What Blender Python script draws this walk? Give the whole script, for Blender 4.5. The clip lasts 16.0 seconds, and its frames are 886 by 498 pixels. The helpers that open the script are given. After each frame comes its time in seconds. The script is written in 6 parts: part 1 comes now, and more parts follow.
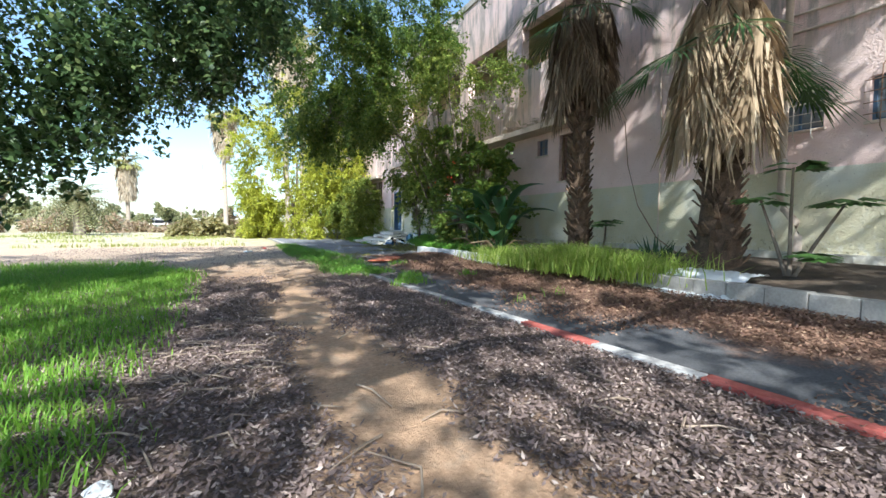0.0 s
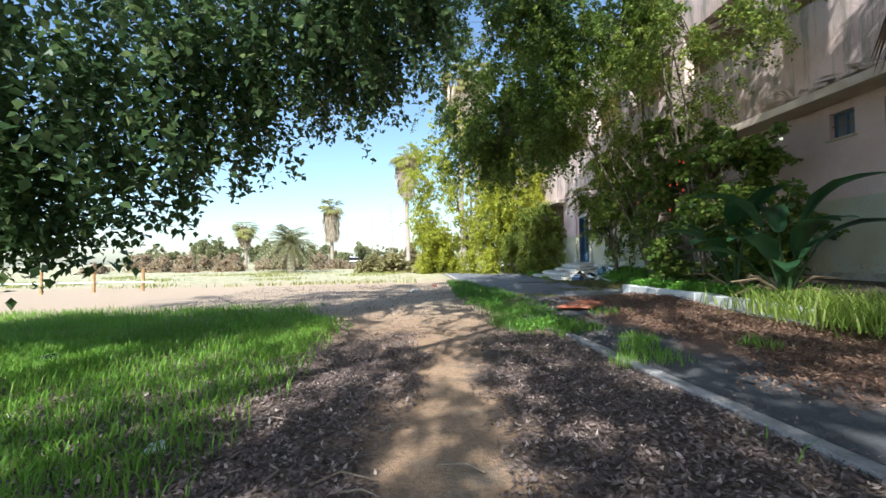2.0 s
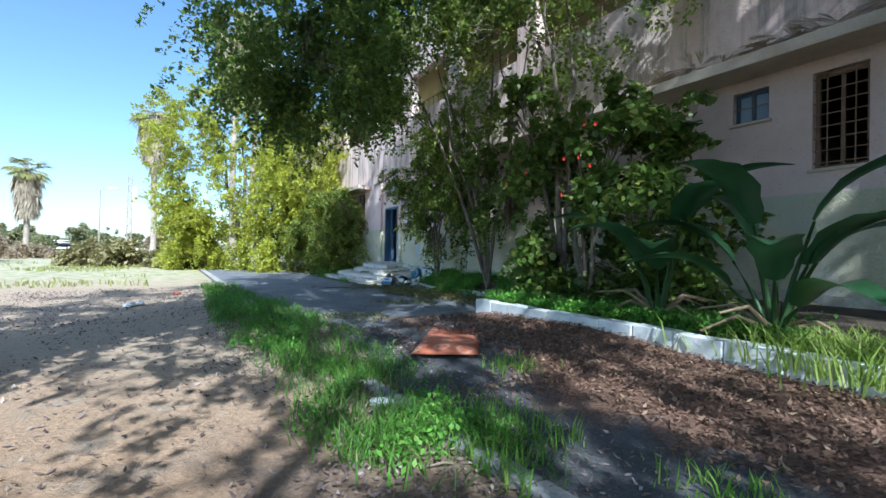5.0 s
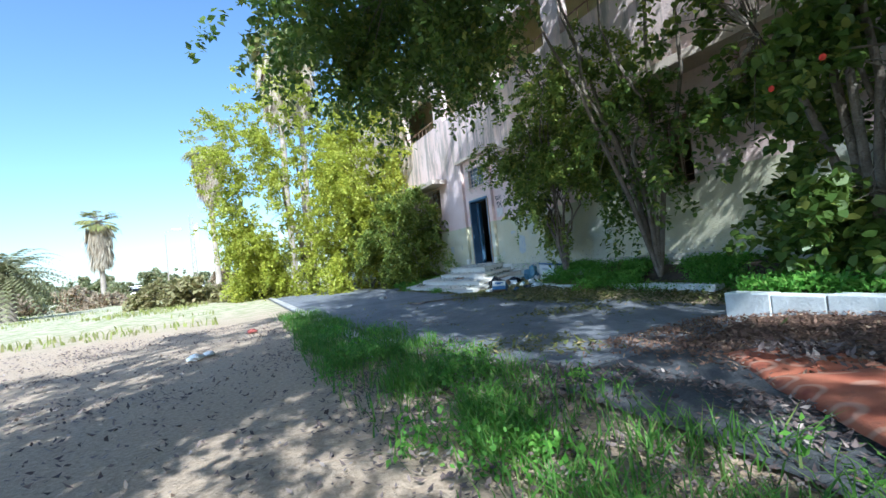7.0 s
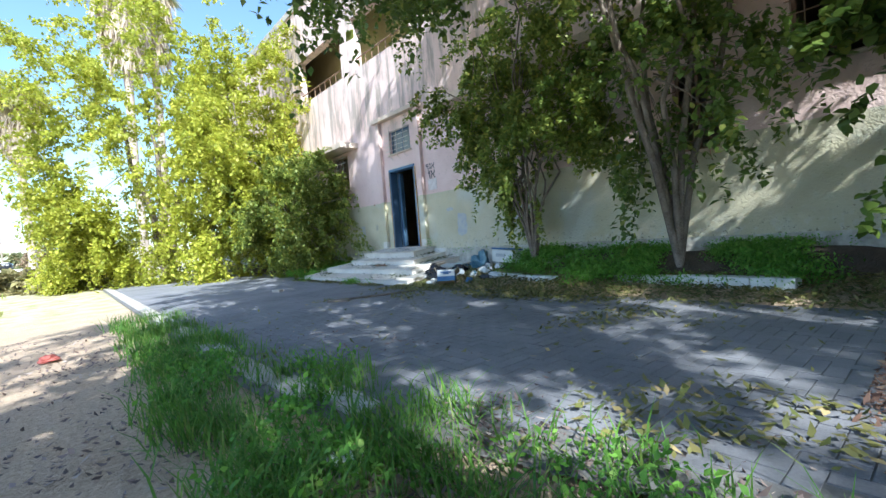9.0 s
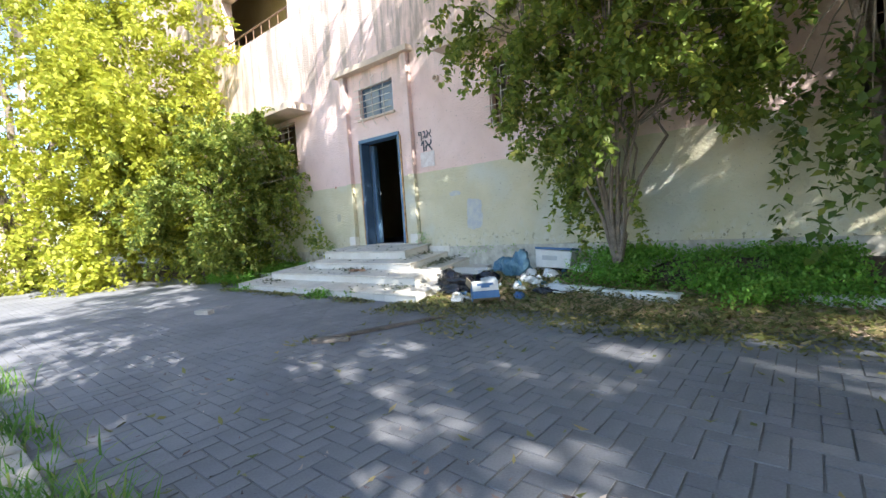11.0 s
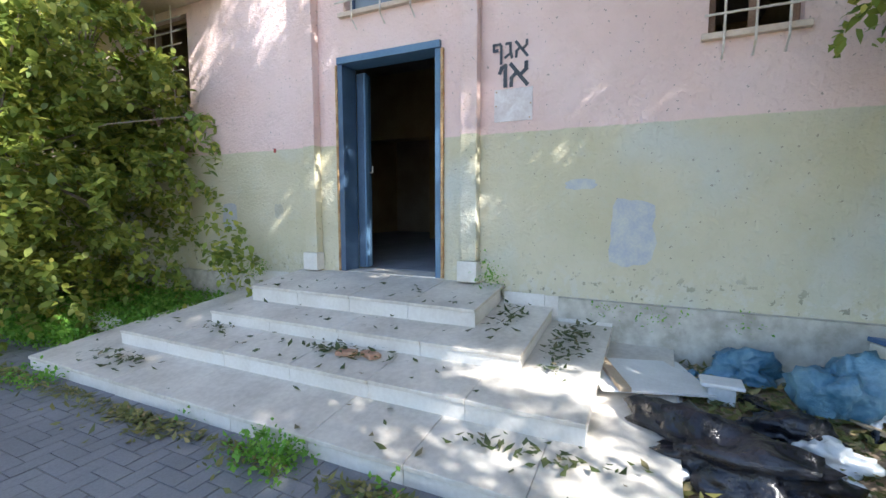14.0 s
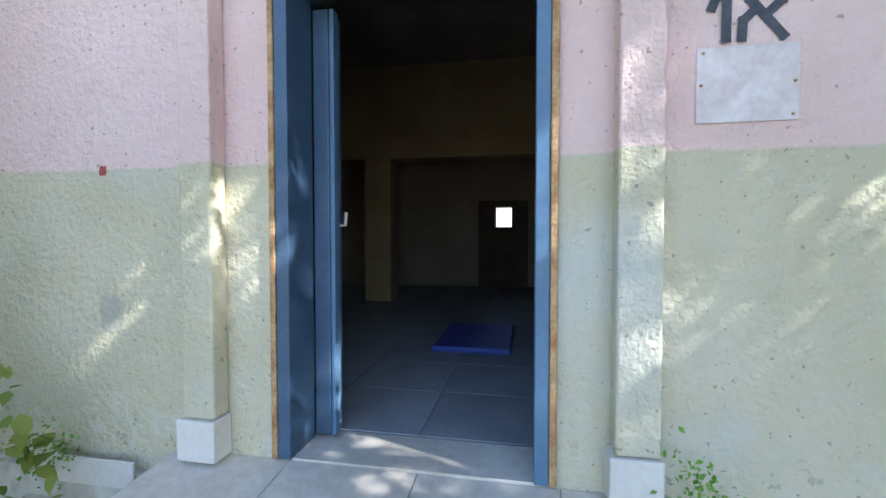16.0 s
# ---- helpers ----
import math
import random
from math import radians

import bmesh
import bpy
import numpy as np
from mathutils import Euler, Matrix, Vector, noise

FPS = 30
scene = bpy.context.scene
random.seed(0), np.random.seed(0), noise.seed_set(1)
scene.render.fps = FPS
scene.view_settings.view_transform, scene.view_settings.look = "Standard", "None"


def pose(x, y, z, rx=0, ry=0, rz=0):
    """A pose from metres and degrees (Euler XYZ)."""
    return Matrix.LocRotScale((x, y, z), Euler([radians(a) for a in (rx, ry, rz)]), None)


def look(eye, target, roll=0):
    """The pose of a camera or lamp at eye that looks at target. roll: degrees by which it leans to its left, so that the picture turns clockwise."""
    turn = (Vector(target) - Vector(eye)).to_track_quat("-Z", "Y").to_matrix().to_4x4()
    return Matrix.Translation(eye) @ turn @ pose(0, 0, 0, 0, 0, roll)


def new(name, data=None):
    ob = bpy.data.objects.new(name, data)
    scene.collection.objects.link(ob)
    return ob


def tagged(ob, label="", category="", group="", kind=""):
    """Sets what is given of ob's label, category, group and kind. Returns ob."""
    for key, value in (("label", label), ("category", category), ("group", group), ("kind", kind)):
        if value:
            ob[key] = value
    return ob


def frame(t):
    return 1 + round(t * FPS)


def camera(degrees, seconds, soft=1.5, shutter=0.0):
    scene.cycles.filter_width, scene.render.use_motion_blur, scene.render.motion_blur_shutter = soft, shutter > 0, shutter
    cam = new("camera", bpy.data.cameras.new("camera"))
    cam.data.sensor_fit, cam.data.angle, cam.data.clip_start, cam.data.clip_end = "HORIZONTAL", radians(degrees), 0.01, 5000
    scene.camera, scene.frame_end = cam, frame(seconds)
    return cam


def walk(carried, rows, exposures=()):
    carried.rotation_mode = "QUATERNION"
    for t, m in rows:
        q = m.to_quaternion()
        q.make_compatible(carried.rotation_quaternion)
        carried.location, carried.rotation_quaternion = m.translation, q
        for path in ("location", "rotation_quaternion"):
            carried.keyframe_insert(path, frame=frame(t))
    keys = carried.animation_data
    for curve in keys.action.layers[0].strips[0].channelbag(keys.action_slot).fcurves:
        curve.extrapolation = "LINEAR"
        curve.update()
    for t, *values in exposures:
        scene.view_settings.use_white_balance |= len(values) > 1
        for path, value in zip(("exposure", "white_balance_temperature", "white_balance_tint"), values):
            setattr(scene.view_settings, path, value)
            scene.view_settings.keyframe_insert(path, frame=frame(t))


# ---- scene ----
cam = camera(89.9, 16.0)
PATH = [
    (0, (0.326, 3.872, 1.033), (1.197, 5.669, 0.925), 0.5),
    (0.5, (0.5, 4.649, 1.035), (1.435, 6.414, 0.932), 0.7),
    (1, (0.674, 5.479, 1.034), (1.352, 7.36, 1.019), 1.2),
    (1.5, (0.88, 6.219, 1.07), (1.436, 8.139, 1.107), 1.6),
    (2, (0.984, 6.975, 1.045), (1.108, 8.97, 1.085), -1.1),
    (2.5, (1.104, 7.62, 1.005), (1.397, 9.599, 1.006), -0.7),
    (3, (1.169, 8.273, 1.011), (1.517, 10.243, 1.019), -2.1),
    (3.2, (1.176, 8.511, 1.044), (1.641, 10.456, 1.032), -3.9),
    (5.3, (1.535, 11.756, 1.077), (2.594, 13.452, 1.105), 1.6),
    (5.5, (1.535, 12.086, 1.027), (2.487, 13.844, 1.069), 1.8),
    (6, (1.418, 12.918, 1.003), (2.257, 14.733, 1.052), -0.7),
    (6.5, (1.449, 13.663, 0.996), (2.26, 15.491, 1.051), -4.7),
    (7, (1.452, 14.436, 0.948), (2.307, 16.244, 0.999), -5.9),
    (7.5, (1.566, 15.147, 0.927), (2.48, 16.925, 0.964), -1.1),
    (8, (1.703, 15.902, 0.947), (2.715, 17.625, 1.016), -6.0),
    (8.2, (1.749, 16.172, 0.944), (2.838, 17.85, 0.929), -5.6),
    (10.3, (2.222, 19.289, 0.986), (3.613, 20.724, 0.929), -3.5),
    (10.5, (2.343, 19.617, 1.005), (3.756, 21.03, 0.942), -2.8),
    (11, (2.677, 20.331, 1.035), (4.217, 21.603, 0.923), -3.9),
    (11.5, (3.211, 21.021, 1.147), (4.86, 22.139, 0.97), -1.0),
    (12, (3.513, 21.723, 1.272), (5.155, 22.855, 1.115), -0.8),
    (12.5, (3.806, 22.431, 1.277), (5.449, 23.566, 1.153), 0.0),
    (13, (4.2, 23.119, 1.306), (5.832, 24.269, 1.181), -0.9),
    (13.5, (4.662, 23.766, 1.299), (6.381, 24.777, 1.149), -2.0),
    (14, (5.061, 24.378, 1.366), (6.854, 25.241, 1.176), -0.0),
    (14.5, (5.575, 24.974, 1.387), (7.43, 25.708, 1.248), -1.7),
    (15, (6.022, 25.499, 1.53), (7.928, 26.104, 1.486), -1.4),
    (15.5, (6.436, 25.856, 1.578), (8.365, 26.382, 1.581), -0.7),
    (16, (6.94, 26.202, 1.672), (8.903, 26.578, 1.609), -0.0),
]
walk(cam, [(t, look(eye, target, roll)) for t, eye, target, roll in PATH], [(0.0, 0.95, 5800, 5), (2.0, 0.65, 5850, 5), (3.2, 0.5, 5850, 4), (5.3, 0.62, 5100, 2), (8.0, 0.9, 5200, 3), (10.3, 1.45, 6100, 8), (12.5, 1.6, 6300, 11), (14.0, 1.55, 6100, 11), (16.0, 1.68, 5800, 10)])

# ---- light ----
SUN_ELEV, SUN_AZ = 40.0, 200.0          # azimuth clockwise from +y, where the sun stands
world = bpy.data.worlds.new("sky_world")
scene.world = world
world.use_nodes = True
wn = world.node_tree
sky = wn.nodes.new("ShaderNodeTexSky")
sky.sky_type, sky.sun_disc = "NISHITA", False
sky.sun_elevation, sky.sun_rotation = radians(SUN_ELEV), radians(SUN_AZ)
wn.nodes["Background"].inputs["Strength"].default_value = 0.15
wn.links.new(sky.outputs[0], wn.nodes["Background"].inputs["Color"])
sun_data = bpy.data.lights.new("sun", "SUN")
sun_data.energy, sun_data.angle, sun_data.color = 5.0, radians(0.5), (1.0, 0.95, 0.87)
sun = new("sun", sun_data)
sx, sy = math.sin(radians(SUN_AZ)) * math.cos(radians(SUN_ELEV)), math.cos(radians(SUN_AZ)) * math.cos(radians(SUN_ELEV))
sun.matrix_world = look((sx * 40, sy * 40, 40 * math.sin(radians(SUN_ELEV))), (0, 0, 0))

# ---- materials ----
def shader(name):
    m = bpy.data.materials.new(name)
    m.use_nodes = True
    return m, m.node_tree, m.node_tree.nodes["Principled BSDF"]


def add(t, kind, **values):
    n = t.nodes.new("ShaderNode" + kind)
    for key, value in values.items():
        if key in n.inputs:
            n.inputs[key].default_value = value
    return n


def noise_of(t, scale, detail=4, rough=0.55, vec=None):
    n = add(t, "TexNoise", Scale=scale, Detail=detail, Roughness=rough)
    t.links.new(vec if vec else coords(t), n.inputs["Vector"])
    return n.outputs["Fac"]


def coords(t):
    for n in t.nodes:
        if n.bl_idname == "ShaderNodeTexCoord":
            return n.outputs["Object"]
    return t.nodes.new("ShaderNodeTexCoord").outputs["Object"]


def ramp(t, fac, a, b):
    n = add(t, "MapRange")
    n.inputs["From Min"].default_value, n.inputs["From Max"].default_value = a, b
    n.interpolation_type = "SMOOTHSTEP"
    t.links.new(fac, n.inputs["Value"])
    return n.outputs["Result"]


def mix(t, fac, a, b):
    n = t.nodes.new("ShaderNodeMix")
    n.data_type = "RGBA"
    for value, slot in ((fac, 0), (a, 6), (b, 7)):
        if isinstance(value, (int, float)):
            n.inputs[slot].default_value = value
        elif isinstance(value, tuple):
            n.inputs[slot].default_value = (*value, 1)
        else:
            t.links.new(value, n.inputs[slot])
    return n.outputs[2]


def calc(t, op, a, b=0.0):
    n = t.nodes.new("ShaderNodeMath")
    n.operation = op
    for k, value in enumerate((a, b)):
        if isinstance(value, (int, float)):
            n.inputs[k].default_value = value
        else:
            t.links.new(value, n.inputs[k])
    return n.outputs[0]


def bump(t, b, height, strength, distance):
    n = add(t, "Bump", Strength=strength, Distance=distance)
    t.links.new(height, n.inputs["Height"])
    t.links.new(n.outputs[0], b.inputs["Normal"])


def plain(name, a, b_col, scale=6.0, fine=60.0, rough=0.8, relief=0.3, depth=0.01, metal=0.0, by_piece=0.0):
    """Two tones mixed at a coarse and a fine scale, with fine relief."""
    m, t, b = shader(name)
    big, small = noise_of(t, scale), noise_of(t, fine, 3)
    fac = calc(t, "ADD", calc(t, "MULTIPLY", ramp(t, big, 0.3, 0.7), 0.65), calc(t, "MULTIPLY", ramp(t, small, 0.3, 0.7), 0.35))
    col = mix(t, fac, a, b_col)
    if by_piece:
        info = t.nodes.new("ShaderNodeObjectInfo")
        geo = t.nodes.new("ShaderNodeNewGeometry")
        rnd = calc(t, "FRACT", calc(t, "ADD", info.outputs["Random"], geo.outputs["Random Per Island"]))
        hsv = t.nodes.new("ShaderNodeHueSaturation")
        t.links.new(calc(t, "ADD", 1 - by_piece, calc(t, "MULTIPLY", rnd, 2 * by_piece)), hsv.inputs["Value"])
        t.links.new(col, hsv.inputs["Color"])
        col = hsv.outputs[0]
    t.links.new(col, b.inputs["Base Color"])
    b.inputs["Roughness"].default_value, b.inputs["Metallic"].default_value = rough, metal
    bump(t, b, small, relief, depth)
    return m


def leafy(name, a, b_col, c_col, through_light=0.35, rough=0.45):
    """Leaves: each one its own tone, some light passing through."""
    m, t, b = shader(name)
    geo = t.nodes.new("ShaderNodeNewGeometry")
    rnd = geo.outputs["Random Per Island"]
    col = mix(t, ramp(t, rnd, 0.0, 0.7), a, b_col)
    col = mix(t, ramp(t, rnd, 0.8, 1.0), col, c_col)
    big = noise_of(t, 0.9, 2)
    hsv = t.nodes.new("ShaderNodeHueSaturation")
    t.links.new(calc(t, "ADD", 0.7, calc(t, "MULTIPLY", big, 0.6)), hsv.inputs["Value"])
    t.links.new(col, hsv.inputs["Color"])
    t.links.new(hsv.outputs[0], b.inputs["Base Color"])
    b.inputs["Roughness"].default_value = rough
    tr = t.nodes.new("ShaderNodeBsdfTranslucent")
    t.links.new(hsv.outputs[0], tr.inputs["Color"])
    mx = add(t, "MixShader", Fac=through_light)
    t.links.new(b.outputs[0], mx.inputs[1])
    t.links.new(tr.outputs[0], mx.inputs[2])
    t.links.new(mx.outputs[0], t.nodes["Material Output"].inputs["Surface"])
    return m


def wall_material():
    """Pink render above, pale green oil paint below 1.97 m, stained near the top and peeling near the plinth."""
    m, t, b = shader("two_tone_wall_paint")
    sep = t.nodes.new("ShaderNodeSeparateXYZ")
    t.links.new(coords(t), sep.inputs[0])
    z = sep.outputs["Z"]
    wob, mid, fine = noise_of(t, 1.3), noise_of(t, 7.0, 6, 0.65), noise_of(t, 55.0, 5, 0.6)
    lump = noise_of(t, 28.0, 3, 0.5)
    pink = mix(t, ramp(t, wob, 0.3, 0.7), (0.74, 0.55, 0.50), (0.82, 0.64, 0.60))
    pink = mix(t, calc(t, "MULTIPLY", ramp(t, mid, 0.5, 0.75), 0.35), pink, (0.62, 0.48, 0.42))
    green = mix(t, ramp(t, wob, 0.3, 0.7), (0.55, 0.51, 0.34), (0.65, 0.60, 0.44))
    green = mix(t, calc(t, "MULTIPLY", ramp(t, mid, 0.52, 0.7), 0.3), green, (0.60, 0.60, 0.52))
    blue = ramp(t, noise_of(t, 0.9, 3, 0.5), 0.52, 0.70)
    green = mix(t, calc(t, "MULTIPLY", blue, 0.45), green, (0.56, 0.62, 0.64))
    edge = calc(t, "ADD", z, calc(t, "MULTIPLY", calc(t, "SUBTRACT", mid, 0.5), 0.03))
    col = mix(t, ramp(t, edge, 1.963, 1.977), green, pink)
    # damp blistered paint above the plinth
    damp = calc(t, "MULTIPLY", ramp(t, z, 1.1, 0.45), ramp(t, noise_of(t, 9.0, 6, 0.7), 0.52, 0.58))
    col = mix(t, calc(t, "MULTIPLY", damp, 0.8), col, (0.66, 0.64, 0.58))
    # soot and lichen streaks below the roof line
    streak_map = add(t, "Mapping")
    streak_map.inputs["Scale"].default_value = (1, 2.2, 0.35)
    t.links.new(coords(t), streak_map.inputs[0])
    streak = noise_of(t, 1.6, 6, 0.7, streak_map.outputs[0])
    grime = calc(t, "MULTIPLY", ramp(t, z, 3.3, 4.5), ramp(t, streak, 0.46, 0.62))
    col = mix(t, calc(t, "MULTIPLY", grime, 0.72), col, (0.28, 0.25, 0.21))
    chips = calc(t, "MULTIPLY", ramp(t, z, 0.98, 0.66), ramp(t, noise_of(t, 15.0, 5, 0.6), 0.60, 0.63))
    col = mix(t, calc(t, "MULTIPLY", chips, 0.75), col, (0.20, 0.19, 0.13))
    pits = ramp(t, noise_of(t, 34.0, 2, 0.4), 0.70, 0.73)
    col = mix(t, calc(t, "MULTIPLY", pits, 0.6), col, (0.22, 0.19, 0.16))
    t.links.new(col, b.inputs["Base Color"])
    b.inputs["Roughness"].default_value = 0.75
    bump(t, b, calc(t, "ADD", calc(t, "MULTIPLY", fine, 0.6), lump), 0.8, 0.015)
    return m


def ground_material():
    """Sand of the drive with grey trodden earth, reddish litter soil beside the building, greenish earth under the grass."""
    m, t, b = shader("earth_and_sand")
    sep = t.nodes.new("ShaderNodeSeparateXYZ")
    t.links.new(coords(t), sep.inputs[0])
    x, y = sep.outputs["X"], sep.outputs["Y"]
    big, mid, fine = noise_of(t, 0.35, 5, 0.6), noise_of(t, 2.2, 6, 0.65), noise_of(t, 30.0, 6, 0.7)
    wx = calc(t, "ADD", x, calc(t, "MULTIPLY", calc(t, "SUBTRACT", mid, 0.5), 2.2))
    wy = calc(t, "ADD", y, calc(t, "MULTIPLY", calc(t, "SUBTRACT", big, 0.5), 5.0))
    sand = mix(t, ramp(t, fine, 0.3, 0.7), (0.38, 0.235, 0.14), (0.56, 0.37, 0.235))
    sand = mix(t, ramp(t, mid, 0.5, 0.75), sand, (0.34, 0.27, 0.20))
    grey = mix(t, ramp(t, fine, 0.3, 0.7), (0.46, 0.34, 0.235), (0.68, 0.53, 0.385))
    col = mix(t, calc(t, "MULTIPLY", ramp(t, wy, 13.4, 17.4), 0.75), sand, grey)
    dark = mix(t, ramp(t, fine, 0.35, 0.7), (0.060, 0.045, 0.04), (0.16, 0.12, 0.10))
    near = calc(t, "MULTIPLY", ramp(t, wy, 15.0, 12.0), ramp(t, calc(t, "ABSOLUTE", calc(t, "SUBTRACT", wx, 1.15)), 0.25, 0.75))
    col = mix(t, calc(t, "MULTIPLY", near, 0.85), col, dark)
    far = mix(t, ramp(t, mid, 0.4, 0.65), (0.62, 0.52, 0.36), (0.30, 0.33, 0.13))
    col = mix(t, ramp(t, wy, 24.0, 32.0), col, far)
    t.links.new(col, b.inputs["Base Color"])
    b.inputs["Roughness"].default_value = 0.95
    bump(t, b, calc(t, "ADD", calc(t, "MULTIPLY", mid, 2.0), fine), 0.8, 0.03)
    return m


WALL = wall_material()
GROUND = ground_material()
LITTER_SOIL = plain("reddish_litter_soil", (0.10, 0.055, 0.04), (0.26, 0.15, 0.10), 3.0, 40.0, 0.95, 0.9, 0.02)
SOIL = plain("dark_planter_soil", (0.05, 0.04, 0.03), (0.14, 0.10, 0.07), 4.0, 50.0, 0.95, 0.9, 0.03)
PAVER = plain("grey_concrete_paver", (0.16, 0.16, 0.175), (0.25, 0.25, 0.265), 1.2, 80.0, 0.85, 0.4, 0.004, by_piece=0.07)
JOINT = plain("sandy_paver_joint", (0.13, 0.125, 0.12), (0.21, 0.20, 0.19), 4.0, 60.0, 0.95, 0.5)
ASPHALT = plain("old_grey_asphalt", (0.085, 0.082, 0.085), (0.15, 0.14, 0.14), 2.0, 90.0, 0.9, 0.7, 0.008)
STEP = plain("worn_cream_terrazzo", (0.50, 0.45, 0.385), (0.74, 0.69, 0.61), 2.2, 26.0, 0.55, 0.15, 0.003)
RISER = plain("dusty_white_tile", (0.62, 0.58, 0.52), (0.76, 0.73, 0.68), 3.0, 40.0, 0.5, 0.15, 0.003)
CONCRETE = plain("weathered_concrete", (0.34, 0.31, 0.27), (0.54, 0.49, 0.43), 3.0, 40.0, 0.9, 0.5, 0.01)
PLINTH = plain("flaking_cement_plinth", (0.36, 0.33, 0.27), (0.66, 0.64, 0.57), 5.5, 16.0, 0.9, 0.8, 0.02)
CANOPY = plain("stained_painted_concrete", (0.52, 0.42, 0.34), (0.72, 0.60, 0.50), 2.0, 30.0, 0.85, 0.4, 0.01)
WHITEWASH = plain("flaking_whitewash", (0.62, 0.62, 0.60), (0.82, 0.82, 0.80), 4.0, 35.0, 0.85, 0.6, 0.01)
BLUE = plain("blue_painted_steel", (0.045, 0.085, 0.15), (0.075, 0.13, 0.21), 3.0, 50.0, 0.45, 0.15, 0.003)
# Lighter tone of the door blue, for the right jamb, head and stile
BLUE_LIGHT = plain("lighter_blue_steel", (0.08, 0.16, 0.27), (0.12, 0.22, 0.34), 3.0, 50.0, 0.45, 0.15, 0.003)
RUST = plain("rusty_splintered_edge", (0.30, 0.14, 0.05), (0.60, 0.42, 0.22), 14.0, 70.0, 0.9, 0.8, 0.01)
BARS = plain("dirty_white_bar_paint", (0.50, 0.44, 0.38), (0.72, 0.68, 0.62), 9.0, 60.0, 0.6, 0.3)
BROWN_BARS = plain("brown_old_bar_paint", (0.16, 0.09, 0.06), (0.34, 0.22, 0.15), 9.0, 60.0, 0.7, 0.4)
BARK = plain("grey_brown_bark", (0.13, 0.10, 0.075), (0.30, 0.25, 0.20), 6.0, 40.0, 0.95, 0.9, 0.02)
PALM_BARK = plain("dark_palm_boots", (0.05, 0.035, 0.025), (0.20, 0.13, 0.085), 5.0, 40.0, 0.95, 0.9, 0.02, by_piece=0.35)
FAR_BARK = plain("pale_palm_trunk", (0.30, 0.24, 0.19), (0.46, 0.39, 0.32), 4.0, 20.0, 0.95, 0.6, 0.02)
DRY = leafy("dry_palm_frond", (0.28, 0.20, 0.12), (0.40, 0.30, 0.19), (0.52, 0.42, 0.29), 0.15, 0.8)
# Lightened DRY: sunlight put into the colour, for far skirts and canopy fronds
DRY_PALE = leafy("lightened_dry_frond", (0.46, 0.38, 0.28), (0.58, 0.49, 0.37), (0.68, 0.60, 0.48), 0.3, 0.8)
DRY_DARK = leafy("old_brown_frond", (0.12, 0.085, 0.055), (0.22, 0.16, 0.105), (0.36, 0.28, 0.19), 0.12, 0.85)
FROND = leafy("green_fan_frond", (0.045, 0.10, 0.03), (0.08, 0.16, 0.05), (0.16, 0.22, 0.07), 0.25)
LEAF_DARK = leafy("dark_ficus_leaf", (0.065, 0.12, 0.05), (0.125, 0.195, 0.075), (0.23, 0.29, 0.11), 0.5, 0.28)
LEAF_MID = leafy("green_shrub_leaf", (0.10, 0.17, 0.035), (0.19, 0.27, 0.055), (0.38, 0.40, 0.09), 0.48, 0.36)
LEAF_YELLOW = leafy("yellow_green_leaf", (0.33, 0.38, 0.045), (0.52, 0.53, 0.075), (0.66, 0.62, 0.11), 0.5, 0.45)
LEAF_OLIVE_GREEN = leafy("olive_green_young_leaf", (0.17, 0.25, 0.05), (0.31, 0.38, 0.08), (0.56, 0.54, 0.12), 0.5)
# Two far scrub tones, lightened so that the colour carries the distance haze
LEAF_OLIVE = leafy("far_olive_scrub", (0.22, 0.24, 0.11), (0.32, 0.33, 0.16), (0.44, 0.36, 0.22), 0.4, 0.7)
SCRUB_DRY = leafy("dry_reddish_scrub", (0.42, 0.31, 0.22), (0.54, 0.43, 0.30), (0.38, 0.38, 0.18), 0.4, 0.8)
BROAD = leafy("broad_dark_leaf", (0.02, 0.06, 0.025), (0.04, 0.10, 0.04), (0.07, 0.14, 0.05), 0.2, 0.3)
GRASS = leafy("fresh_grass", (0.16, 0.33, 0.04), (0.25, 0.45, 0.055), (0.38, 0.48, 0.11), 0.5, 0.55)
WEED = leafy("bright_weeds", (0.12, 0.30, 0.04), (0.21, 0.43, 0.06), (0.30, 0.47, 0.09), 0.45, 0.6)
FALLEN = leafy("fallen_brown_leaf", (0.10, 0.07, 0.065), (0.24, 0.175, 0.155), (0.52, 0.42, 0.36), 0.05, 0.75)
FALLEN_RED = leafy("fallen_reddish_leaf", (0.13, 0.07, 0.05), (0.26, 0.15, 0.10), (0.42, 0.29, 0.19), 0.05, 0.75)
FALLEN_OLIVE = leafy("fallen_olive_leaf", (0.10, 0.12, 0.03), (0.21, 0.20, 0.06), (0.42, 0.32, 0.15), 0.1, 0.6)


# ---- mesh helpers ----
def smooth(a, b, v):
    u = min(1.0, max(0.0, (v - a) / (b - a)))
    return u * u * (3 - 2 * u)


def ground_z(x, y):
    """Height of the open ground: the drive dips a little before the paved yard, the walk rises to the planter."""
    drive = -0.06 * smooth(17, 13, y)
    walk_rise = 0.17 * smooth(3.3, 5.6, x) * smooth(17.3, 14.0, y)
    bank = 0.24 * smooth(6.5, 8.4, x) * smooth(25.2, 24.0, y) * smooth(14.0, 16.5, y)
    bank += 0.13 * smooth(5.1, 6.0, x) * smooth(17.6, 16.6, y) * smooth(12.0, 15.0, y)
    return drive + walk_rise + bank + 0.015 * noise.noise((x * 0.7, y * 0.7, 0.0))


